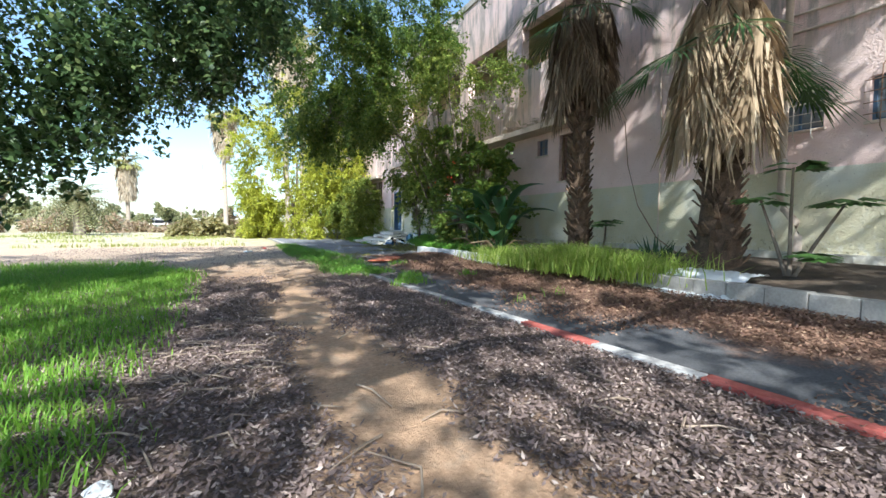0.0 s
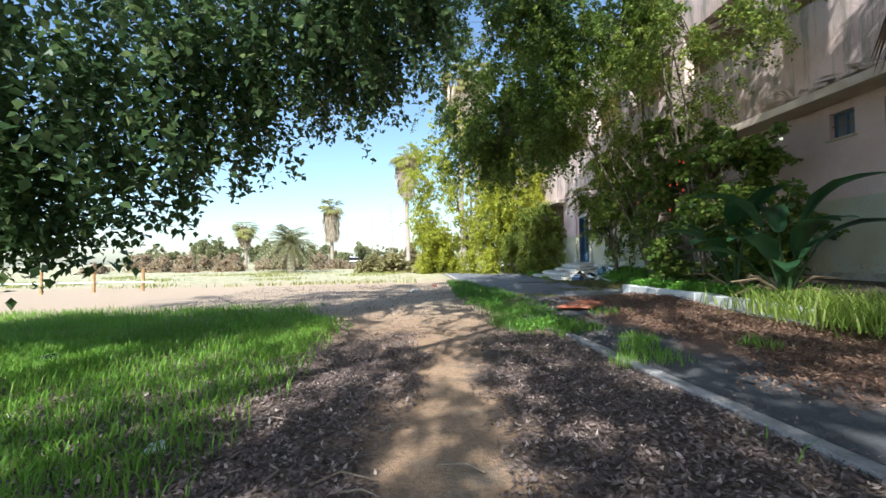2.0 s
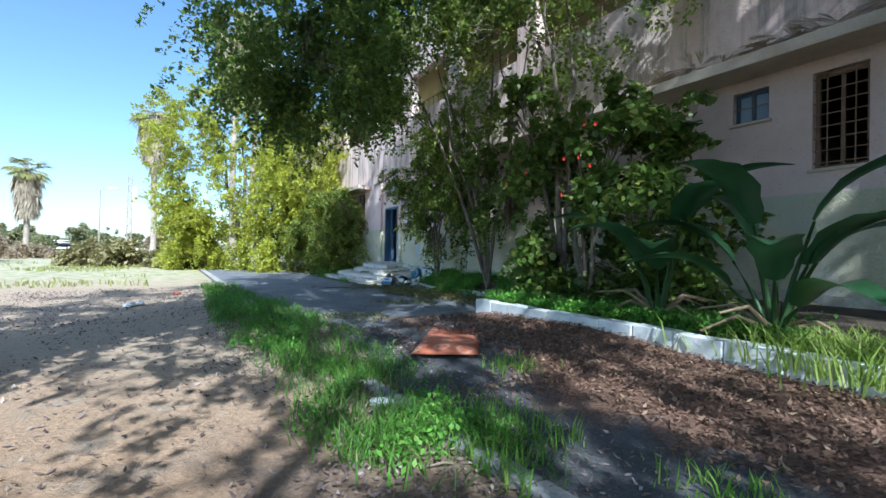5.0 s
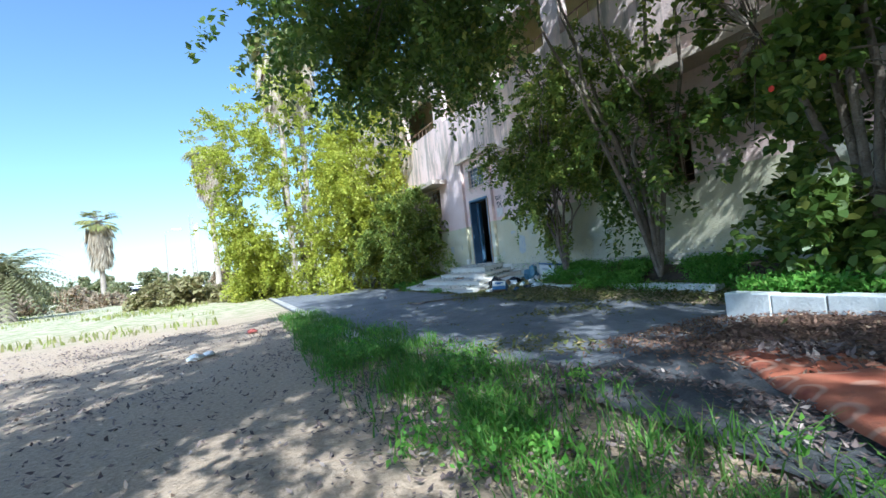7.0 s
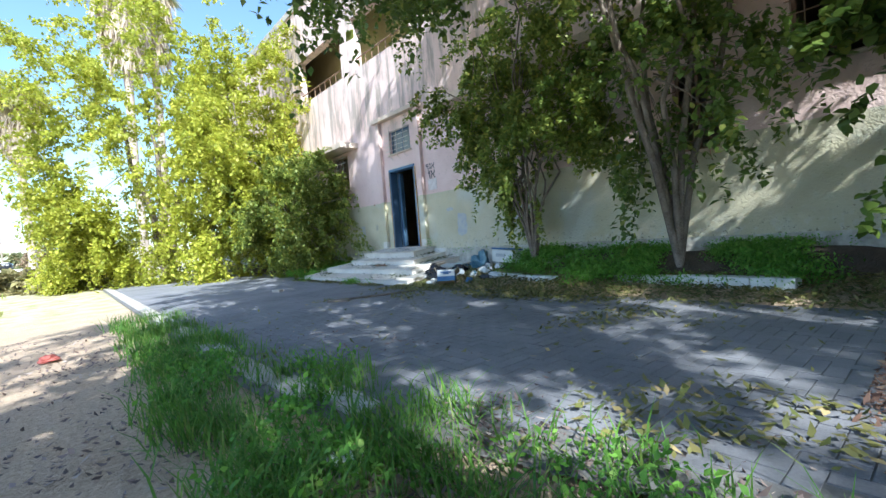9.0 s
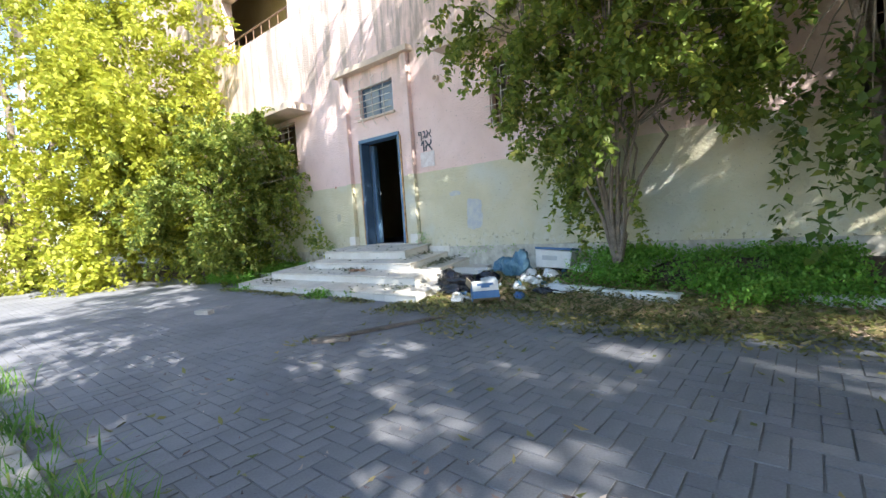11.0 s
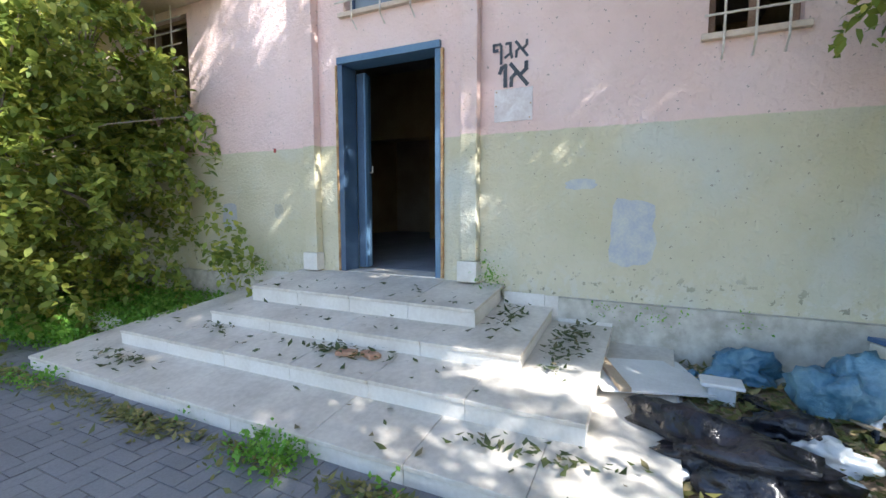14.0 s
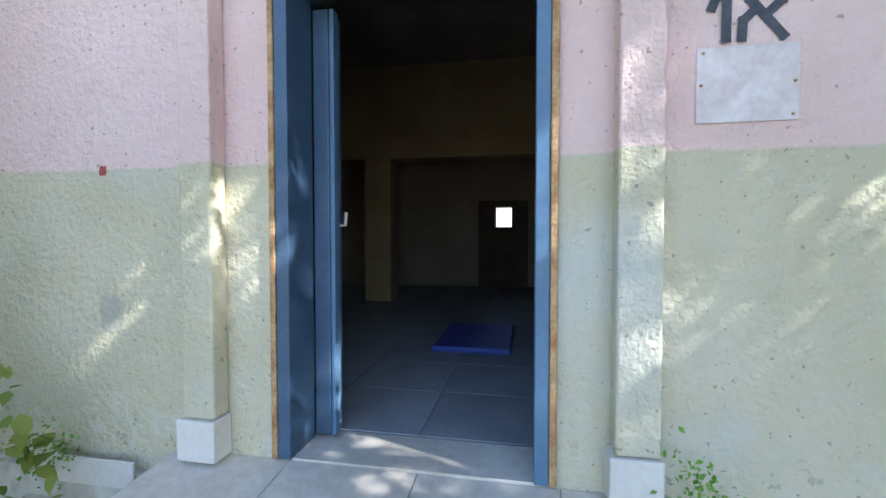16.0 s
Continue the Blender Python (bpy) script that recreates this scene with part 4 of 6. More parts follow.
def scatter(n, x0, x1, y0, y1, keep, lift=0.0):
    """Places on the ground in a rectangle, kept where keep(x, y) exceeds a random number."""
    out = []
    for x, y, r in zip(rng.uniform(x0, x1, n), rng.uniform(y0, y1, n), rng.uniform(0, 1, n)):
        if keep(x, y) > r:
            out.append((x, y, ground_z(x, y) + lift))
    return out


def lawn(x, y):
    edge = -0.25 + 0.45 * noise.noise((y * 0.6, 1.0, 0)) - 0.9 * smooth(14.2, 16.6, y)
    return smooth(edge + 0.25, edge - 0.5, x) * smooth(18.0, 14.6, y) * (0.55 + 0.45 * smooth(-0.2, 0.3, noise.noise((x * 0.8, y * 0.8, 5))))


def verge_mid(y):
    return 2.84 - 0.018 * (y - 15)


def verge(x, y):
    w = 0.62 + 0.26 * smooth(13.0, 16.5, y) - 0.35 * smooth(19, 23, y) + 0.3 * noise.noise((y * 0.9, 3.0, 0))
    return smooth(w, w * 0.35, abs(x - verge_mid(y))) * smooth(12.6, 13.6, y) * smooth(26.5, 23.5, y)


blades("lawn_grass", "fresh green grass growing beside the drive", scatter(150000, -8, 0.5, 4.0, 18, lawn), GRASS, 0.125, 0.7, 0.005)
blades("verge_grass", "tall green grass strip between drive and paving", scatter(75000, 2.05, 4.2, 12.6, 26, lambda x, y: verge(x, y) * (0.12 + 0.88 * smooth(-0.1, 0.35, noise.noise((x * 2.0, y * 1.5, 15))))), leafy("mixed_verge_grass", (0.09, 0.21, 0.035), (0.16, 0.32, 0.045), (0.30, 0.36, 0.10), 0.45, 0.6), 0.17, 0.95, 0.0042)
verge_weed_spots = scatter(2600, 2.1, 3.9, 13.2, 22, lambda x, y: smooth(0.0, 0.3, noise.noise((x * 1.8, y * 1.3, 21))) * verge(x, y))
blades("kerb_grass", "sparse green grass tufts along the kerb", scatter(16000, 2.9, 4.6, 8.7, 14.6, lambda x, y: smooth(0.15, 0.5, noise.noise((x * 1.3, y * 1.1, 9))) * 0.55), GRASS, 0.15, 0.5, 0.005)
blades("field_grass", "pale grass patches in the sunlit field", scatter(15000, -22, 1.0, 26, 52, lambda x, y: smooth(0.0, 0.45, noise.noise((x * 0.22, y * 0.25, 2)))), leafy("pale_field_grass", (0.26, 0.30, 0.07), (0.36, 0.37, 0.11), (0.46, 0.42, 0.2), 0.4, 0.7), 0.16, 0.5, 0.02)


def bed_spots(n, x0, x1, y0, y1, z, keep=lambda x, y: 1.0):
    return [(x, y, z(x, y)) for x, y, r in zip(rng.uniform(x0, x1, n), rng.uniform(y0, y1, n), rng.uniform(0, 1, n)) if keep(x, y) > r]


tuft_long = leafy("yellowing_long_grass", (0.24, 0.35, 0.055), (0.36, 0.47, 0.09), (0.56, 0.56, 0.22), 0.5, 0.6)
for cx, cy, n, h in ((6.0, 8.75, 1500, 0.40), (5.82, 10.0, 2300, 0.46), (6.5, 10.7, 1600, 0.34), (5.8, 11.4, 1000, 0.36), (5.95, 12.5, 800, 0.3)):
    q = [(cx + rng.normal() * 0.3, cy + rng.normal() * 0.42) for _ in range(n)]
    blades("tall_grass", "tall arching grass tuft at the planter edge", [(x, y, 0.24) for x, y in q], tuft_long, h, 0.75, 0.007)


def weeds(name, label, spots, size):
    p = np.asarray(spots)
    k = 14
    c = np.repeat(p, k, 0) + rng.normal(size=(len(p) * k, 3)) * np.array((0.05, 0.05, 0.045)) + np.array((0, 0, 0.07))
    return tagged(quads(name, leaf_shapes(c, size * 0.8, -0.3, 0.3), WEED), label, "weeds", kind="stuff")


weeds("bed_weeds", "bright green feathery weeds in the bed under the trees", bed_spots(5600, 6.9, 8.5, 18.0, 22.75, lambda x, y: max(ground_z(x, y), 0.02) + 0.03 + 0.16 * smooth(7.4, 8.3, x) + 0.07 * abs(noise.noise((x * 3, y * 3, 2))), lambda x, y: smooth(-0.2, 0.15, noise.noise((x * 1.4, y * 1.1, 7))) * smooth(6.9, 7.3, x - 0.35 * smooth(21.4, 20.2, y)) * smooth(17.9, 18.8, y) * (1 - smooth(20.9, 21.7, y) * smooth(7.75, 7.45, x)) * smooth(22.75, 21.9, y)), 0.05)
weeds("bed_weeds", "bright green weeds beside the entrance steps", bed_spots(1900, 7.0, 8.5, 28.7, 31.0, lambda x, y: 0.08 + 0.15 * smooth(7.2, 8.4, x), lambda x, y: smooth(28.6, 29.3, y + (x - 7.8) * 0.5)), 0.05)
weeds("bed_weeds", "green ground cover under the hibiscus", bed_spots(1800, 6.1, 7.6, 13.0, 17.3, lambda x, y: 0.3), 0.07)
weeds("wall_weeds", "small weeds sprouting at the foot of the pilasters", [(W - 0.11, 25.62 + rng.normal() * 0.04, 0.66 + abs(rng.normal()) * 0.07) for _ in range(12)] + [(W - 0.11, 28.3 + rng.normal() * 0.1, 0.60 + abs(rng.normal()) * 0.04) for _ in range(14)] + [(W - 0.1, 24.3 + rng.normal() * 0.3, 0.515) for _ in range(10)], 0.03)
weeds("verge_weeds", "low green weeds among the verge grass", verge_weed_spots, 0.05)
weeds("edge_weeds", "small weeds along the foot of the steps", bed_spots(420, 6.52, 6.77, 24.3, 29.1, lambda x, y: 0.0, lambda x, y: smooth(0, 0.4, noise.noise((1, y * 1.7, 0)))), 0.045)


def fallen(name, label, spots, material, size, flat=0.35):
    """Curled fallen leaves lying on the ground."""
    p = np.asarray(spots)
    n = len(p)
    a = rng.uniform(0, 2 * math.pi, n)
    s = (size * rng.uniform(0.5, 1.4, n))[:, None]
    d = np.stack((np.cos(a), np.sin(a), rng.normal(size=n) * flat), 1)
    e = np.stack((-np.sin(a), np.cos(a), rng.normal(size=n) * flat), 1)
    c = p + np.stack((np.zeros(n), np.zeros(n), rng.uniform(0.004, 0.035, n)), 1)
    up = np.array((0, 0, 1.0)) * s * rng.uniform(-0.05, 0.25, (n, 1))
    return tagged(quads(name, np.stack((c - d * s * 0.5 + up, c + e * s * 0.22, c + d * s * 0.5 + up, c - e * s * 0.22), 1), material), label, "leaf litter", kind="stuff")


def bare_track(x, y):
    """The bare sandy track: litter lies either side of it."""
    c = 1.28 + 0.18 * math.sin(y * 0.6) + 0.25 * noise.noise((y * 0.5, 8.0, 0))
    return smooth(0.18, 0.55, abs(x - c) + 0.5 * noise.noise((x * 0.9, y * 0.9, 2)))


fallen("leaf_litter", "dark brown fallen leaves covering the drive", scatter(150000, -2.0, 3.4, 3.6, 13.6, lambda x, y: bare_track(x, y) * smooth(14.0, 10.5, y + 2.5 * noise.noise((x * 0.5, y * 0.5, 4)))), FALLEN, 0.036)
fallen("leaf_litter", "scattered brown leaves on the drive and verge", scatter(36000, -5, 4.2, 12, 25, lambda x, y: 0.3 + 0.6 * smooth(0.1, 0.5, noise.noise((x * 0.7, y * 0.7, 6)))), FALLEN, 0.042)
fallen("leaf_litter", "reddish fallen leaves on the old walk", scatter(60000, 3.0, 6.0, 4.5, 17.6, lambda x, y: smooth(0.3, 1.3, x - kerb_x(y) + noise.noise((x * 0.9, y * 0.9, 1)))* (1 - 0.95 * smooth(14.0, 15.4, y) * smooth(4.7, 4.1, x)), 0.035), FALLEN_RED, 0.042)
fallen("leaf_litter", "olive and tan leaves heaped beside the steps", scatter(30000, 5.6, 8.5, 17.0, 24.5, lambda x, y: smooth(6.1, 7.2, x + 0.8 * noise.noise((x * 0.8, y * 0.8, 3)) - 0.0), 0.02), FALLEN_OLIVE, 0.06)
fallen("leaf_litter", "small drifts of dry leaves on the paving", scatter(15000, 3.0, 7.2, 16.5, 24.0, lambda x, y: smooth(0.24, 0.46, noise.noise((x * 0.85, y * 0.85, 11))) * 0.7 + 0.02, 0.043), FALLEN_OLIVE, 0.06)
fallen("leaf_litter", "dark leaf drift between grass and paving", scatter(9000, 2.8, 4.0, 15.2, 19.8, lambda x, y: smooth(0.0, 0.4, noise.noise((x * 1.1, y * 0.8, 13))), 0.04), FALLEN, 0.042)
fallen("leaf_litter", "dark leaf litter lying under the verge grass", scatter(15000, 1.9, 3.9, 12.4, 19.0, lambda x, y: smooth(1.0, 0.5, abs(x - verge_mid(y) - 0.1)) * (0.4 + 0.6 * smooth(-0.2, 0.3, noise.noise((x * 1.5, y * 1.1, 31)))), 0.012), FALLEN, 0.04)
step_leaves = []
for x0, y0, y1, zf in STEPS:
    for _ in range(30):
        x, y = rng.uniform(x0 + 0.03, x0 + 0.40), rng.uniform(y0 + 0.05, y1 - 0.05)
        step_leaves.append((x, y, tread_z(x, y)))
for cx, cy, sx, sy, n in ((7.0, 28.1, 0.05, 0.18, 60), (7.48, 26.35, 0.04, 0.20, 90), (7.5, 27.6, 0.04, 0.12, 26), (8.25, 25.33, 0.14, 0.06, 50), (7.95, 24.9, 0.2, 0.07, 90), (8.3, 24.88, 0.15, 0.06, 60), (7.05, 24.8, 0.04, 0.22, 60)):
    for _ in range(n):
        x, y = cx + rng.normal() * sx, cy + rng.normal() * sy
        step_leaves.append((x, y, tread_z(x, y) + rng.uniform(0, 0.025)))
fallen("leaf_litter", "green and brown leaves dropped on the steps", step_leaves, leafy("dropped_green_leaf", (0.05, 0.08, 0.02), (0.10, 0.12, 0.04), (0.22, 0.17, 0.09), 0.1, 0.6), 0.06, 0.25)


fallen("leaf_litter", "leaf drift along the foot of the steps", [(6.70 - abs(rng.normal()) * 0.10, y, 0.036) for y in rng.uniform(24.1, 29.2, 2600) if noise.noise((3.0, y * 1.6, 0)) > rng.uniform(-0.45, 0.35)], FALLEN_OLIVE, 0.05)

# ---- broad-leaved plants ----
def broad_leaf(length, width, bend, material_name="leaf"):
    """One long leaf along +x, arched, with a folded midrib and torn wavy edge."""
    bm = bmesh.new()
    rows = []
    n = 10
    for k in range(n + 1):
        u = k / n
        w = width * (math.sin(math.pi * min(1, u * 0.93 + 0.06)) ** 0.6) * (1 + 0.10 * math.sin(k * 2.4))
        z = bend * (u - 1.3 * u * u) * length
        rows.append([bm.verts.new((u * length, s * w, z + abs(s) * w * 0.35)) for s in (-1, -0.5, 0, 0.5, 1)])
    for a, b in zip(rows, rows[1:]):
        for k in range(4):
            bm.faces.new((a[k], a[k + 1], b[k + 1], b[k]))
    return bm


def strelitzia(base, specs):
    t = thing("giant_strelitzia", "broad-leaved strelitzia with dark paddle leaves and dry stalks in the bed", "plant", base)
    for yaw, pitch, stalk, length, width in specs:
        m = pose(0, 0, 0, 0, 0, yaw)
        tip = m @ Vector((math.cos(radians(pitch)) * stalk * 0.55, 0, math.sin(radians(pitch)) * stalk))
        part("stalk", tubed([(0, 0, -0.05), tip * 0.5 + Vector((0, 0, 0.06)), tip], [0.03, 0.022, 0.012], 6), FROND, t, shade=True)
        bm = broad_leaf(length, width, 0.55)
        bm.transform(Matrix.Translation(tip) @ pose(0, 0, 0, 0, -pitch * 0.55, yaw))
        part("leaf", bm, BROAD, t, shade=True)
    for k in range(9):
        a = rng.uniform(0, 360)
        end = pose(0, 0, 0, 0, 0, a) @ Vector((rng.uniform(0.5, 0.9), 0, rng.uniform(0.0, 0.35)))
        part("dry_stalk", tubed([(0, 0, 0.1), end * 0.5 + Vector((0, 0, 0.2)), end], [0.025, 0.02, 0.01], 6), DRY, t)
    return t


strelitzia((6.42, 13.2, 0.3), [(-75, 66, 1.25, 1.15, 0.17), (-100, 52, 0.95, 1.1, 0.13), (100, 50, 1.0, 1.1, 0.17), (140, 35, 0.9, 1.0, 0.18), (200, 48, 0.8, 1.0, 0.2), (230, 30, 0.75, 0.9, 0.18), (60, 60, 1.2, 1.1, 0.18), (170, 62, 1.25, 1.1, 0.18), (-40, 50, 1.0, 1.0, 0.18), (255, 55, 0.9, 1.0, 0.16), (20, 45, 0.9, 1.0, 0.18)])
strelitzia((6.6, 14.5, 0.3), [(-120, 55, 1.3, 1.1, 0.2), (-150, 40, 1.0, 1.0, 0.2), (170, 50, 1.0, 1.0, 0.18), (-90, 62, 1.4, 1.1, 0.18), (130, 55, 1.1, 1.0, 0.18)])


def papaya(base, tops):
    t = thing("papaya_plant", "young papaya plant with thin pale stems and lobed leaves", "plant", base)
    for top in tops:
        v = Vector(top) - Vector(base)
        part("stem", tubed([(0, 0, -0.05), v * 0.5 + Vector((0.05, 0.03, 0)), v], [0.03, 0.022, 0.014], 7), BARK, t, shade=True)
        rows = []
        for k in range(9):
            a, e = rng.uniform(0, 2 * math.pi), rng.uniform(-0.2, 0.5)
            c = v + Vector((math.cos(a) * 0.16, math.sin(a) * 0.16, e * 0.2))
            for j in range(7):
                b = a + radians(-75 + 25 * j)
                w = Vector((math.cos(b), math.sin(b), -0.25)).normalized()
                q = Vector((-math.sin(b), math.cos(b), 0)) * 0.035
                rows.append((c, c + w * 0.13 + q * 1.5, c + w * 0.25, c + w * 0.13 - q * 1.5))
        quads("leaves", [p for q in rows for p in q], leafy("papaya_leaf", (0.07, 0.16, 0.04), (0.12, 0.24, 0.06), (0.18, 0.30, 0.08), 0.4), t, "lobed green leaves").name = "foliage"
    return t


papaya((6.83, 7.05, 0.35), [(6.8, 7.05, 1.8), (6.73, 7.38, 1.4), (6.78, 6.5, 1.3), (6.88, 6.85, 0.7)])
papaya((7.7, 11.1, 0.42), [(7.6, 10.9, 1.1)])


def aloe(base, n, size):
    t = thing("aloe_plant", "spiky dark aloe clump in the bed", "plant", base)
    for k in range(n):
        bm = tubed([(0, 0, 0), (size * 0.35, 0, size * 0.45), (size * 0.55, 0, size)], [0.035, 0.024, 0.003], 5)
        bm.transform(pose(0, 0, 0, 0, rng.uniform(-15, 35), 360 * k / n + rng.uniform(-10, 10)))
        part("leaf", bm, BROAD, t)
    return t


aloe((7.79, 9.86, 0.42), 11, 0.45)
aloe((7.5, 9.35, 0.40), 8, 0.35)

# blossoms on the hibiscus
RED_PETAL = plain("red_petal", (0.55, 0.03, 0.02), (0.75, 0.08, 0.03), 9, 40, 0.6)
for k in range(8):
    p = Vector((6.95, 15.9, 2.3)) + Vector((-0.95 + rng.uniform(0, 0.2), rng.uniform(-1.1, 1.1), rng.uniform(-0.6, 0.9)))
    rows = []
    for j in range(5):
        a = 2 * math.pi * j / 5
        d = Vector((-0.5, math.cos(a), math.sin(a))) * 0.028
        q = Vector((0, -math.sin(a), math.cos(a))) * 0.025
        rows.append((Vector((0, 0, 0)), d * 0.7 + q, d, d * 0.7 - q))
    f = quads("hibiscus_blossom", [v for r in rows for v in r], RED_PETAL)
    f.location = p
    tagged(f, "open red hibiscus blossom among the leaves", "flower", "blossoms on the hibiscus")


# ---- writing and fittings on the facade ----
STENCIL = plain("dark_grey_stencil_paint", (0.045, 0.05, 0.065), (0.11, 0.12, 0.14), 12, 60, 0.8)


GLYPHS = {
    "alef": (((0.04, 1.0), (0.84, 0.0)), ((0.80, 1.0), (0.80, 0.72), (0.52, 0.46)), ((0.06, 0.0), (0.08, 0.36), (0.34, 0.60))),
    "gimel": (((0.12, 0.96), (0.42, 0.96), (0.44, 0.40), (0.54, 0.0)), ((0.46, 0.30), (0.06, 0.04))),
    "final_pe": (((0.10, 0.56), (0.34, 0.56), (0.34, 0.60)), ((0.10, 0.56), (0.08, 0.96), (0.56, 0.96), (0.64, 0.80), (0.64, -0.34))),
    "one": (((0.02, 0.66), (0.10, 0.86), (0.30, 0.96), (0.30, 0.0)),),
}


def lettering(glyphs, y_right, z_base, size, label):
    """Stencilled letters set from right to left as read from the yard, where right is -y."""
    bm = bmesh.new()
    y, lift = y_right, 0.0
    for name in glyphs:
        wide = max(p[0] for stroke in GLYPHS[name] for p in stroke) * size
        for stroke in GLYPHS[name]:
            for (ax, az), (bx, bz) in zip(stroke, stroke[1:]):
                a = Vector((y + wide - ax * size, z_base + az * size))
                b = Vector((y + wide - bx * size, z_base + bz * size))
                d = (b - a).normalized() * size * 0.082
                n = Vector((-d.y, d.x)) * 1.15
                a, b = a - d, b + d
                lift += 0.0008
                bm.faces.new([bm.verts.new((W - 0.004 - lift, p.x, p.y)) for p in (a + n, b + n, b - n, a - n)])
        y += wide + size * 0.24
    return tagged(part("stencil_lettering", bm, STENCIL), label, "lettering")


lettering(("alef", "gimel", "final_pe"), 25.36, 2.565, 0.115, "dark grey stencilled Hebrew word painted on the pink wall")
lettering(("alef", "one"), 25.36, 2.345, 0.165, "large dark grey stencilled letter and numeral on the wall")

plate = thing("wall_plate", "pale painted tin plate screwed below the lettering", "plate", (W - 0.006, 25.47, 2.19))
part("sheet", boxed(-0.004, 0.004, -0.16, 0.16, -0.13, 0.13, 0.003), plain("chalky_pink_tin", (0.60, 0.52, 0.50), (0.78, 0.74, 0.73), 9, 40, 0.6), plate)
for y, z in ((-0.145, 0.0), (0.145, 0.0), (-0.14, -0.11), (0.14, 0.11)):
    bm = bmesh.new()
    bmesh.ops.create_uvsphere(bm, u_segments=8, v_segments=5, radius=0.006, matrix=Matrix.Translation((-0.006, y, z)))
    part("screw", bm, RUST, plate)
vent = thing("vent_pipe", "short round pipe stub sticking out of the facade", "pipe", (W, 25.15, 3.50))
ring = tubed([(-0.06, 0, 0), (0.0, 0, 0)], [0.055, 0.06], 14)
part("rim", ring, CANOPY, vent)
part("bore", tubed([(-0.064, 0, 0), (-0.0615, 0, 0)], 0.038, 14), BROWN_BARS, vent)
BLUE_SMEAR = plain("faded_blue_overpaint", (0.42, 0.45, 0.52), (0.60, 0.60, 0.53), 9, 60, 0.8, 0.5, 0.01)
GREEN_PATCH = plain("bare_grey_plaster_patch", (0.42, 0.40, 0.31), (0.54, 0.52, 0.42), 9, 40, 0.9, 0.5, 0.01)


def wall_patch(name, y, z, ry, rz, material, label, seed):
    """A thin uneven patch of other paint on the wall."""
    bm = bmesh.new()
    pts = []
    for k in range(26):
        a = 2 * math.pi * k / 26
        c, q = math.cos(a), math.sin(a)
        r = (abs(c) ** 5 + abs(q) ** 5) ** -0.2 * (0.9 + 0.22 * noise.noise((c * 2 + seed, q * 2, seed)))
        pts.append(bm.verts.new((W - 0.0035, y + c * r * ry, z + q * r * rz)))
    bm.faces.new(pts)
    return tagged(part(name, bm, material), label, "paint patch")


wall_patch("paint_patch", 24.54, 1.17, 0.17, 0.27, BLUE_SMEAR, "faded bluish overpainted patch on the green dado", 1)
wall_patch("paint_patch", 24.92, 1.54, 0.13, 0.045, BLUE_SMEAR, "small bluish smear on the green dado", 2)
wall_patch("paint_patch", 28.08, 1.31, 0.07, 0.09, GREEN_PATCH, "grey patch where the green paint has peeled", 5)
wall_patch("paint_patch", 28.85, 1.25, 0.13, 0.17, BLUE_SMEAR, "faded bluish smear beside the door", 6)
wall_patch("paint_patch", 28.11, 1.965, 0.022, 0.025, KERB_RED, "small red paint mark on the stripe's edge", 7)

# drain pipes on the near facade
pipe = thing("drain_pipe", "fat painted drain pipe with an elbow down the facade", "pipe", (W - 0.12, 8.06, 0))
part("pipe", tubed([(0, 0, 7.5), (0, 0, 1.55), (-0.02, -0.06, 1.35), (-0.05, -0.26, 1.12), (-0.06, -0.30, 0.9), (-0.06, -0.30, 0.40)], 0.055, 12), CANOPY, pipe, shade=True)
for z in (2.1, 3.6, 5.2):
    part("bracket", tubed([(0, 0, z), (0, 0, z + 0.05)], 0.066, 12), CONCRETE, pipe)
thin = thing("water_pipe", "thin grey water pipe down the facade", "pipe", (W - 0.03, 10.44, 0))
part("pipe", tubed([(0, 0, 0.45), (0, 0, 3.3), (0.0, 0.05, 4.2)], 0.014, 8), CANOPY, thin)
hose = thing("cable", "dark cable hanging slack from the palm to the bed", "cable", (8.45, 11.25, 0))
part("cable", tubed([(0, 0, 3.4), (0, -0.12, 2.4), (0.02, -0.4, 1.5), (0.03, -0.9, 0.8), (0, -1.5, 0.46)], 0.012, 6), BROWN_BARS, hose)
conduit = thing("wall_conduit", "two horizontal conduits high on the facade", "conduit", (W - 0.03, 0, 0))
for z in (4.15, 4.42):
    part("conduit", tubed([(0, 9.4, z + 0.1), (0, 7.4, z), (0, -2, z - 0.05)], 0.022, 8), CANOPY, conduit)

# loggia insides and railings
loggia = thing("wall_loggia", "shaded yellowish back wall and floor of the upper loggias", "loggia", kind="structure")
YELLOW = plain("old_yellow_render", (0.46, 0.40, 0.20), (0.60, 0.53, 0.30), 2, 30, 0.9, 0.3)
part("loggia_wall", boxed(W + 1.5, W + 1.6, -11.5, 44.5, 5.0, 9.19), YELLOW, loggia)
part("loggia_floor", boxed(W + 0.285, W + 1.5, -11.5, 44.5, 4.85, 5.0), CONCRETE, loggia)
for y0, y1, z0, z1 in loggias:
    rail = thing("railing", "brown iron railing in the loggia opening", "railing", (W + 0.1, y0, z0), "loggia railings")
    part("rail", tubed([(0, 0, 0.34), (0, y1 - y0, 0.34)], 0.02, 6), BROWN_BARS, rail)
    for k in range(8):
        y = (y1 - y0) * (k + 0.5) / 8
        part("baluster", tubed([(0, y, 0.0), (0, y, 0.33)], 0.012, 5), BROWN_BARS, rail)

# dead fronds lying on the canopy slab
rows = []
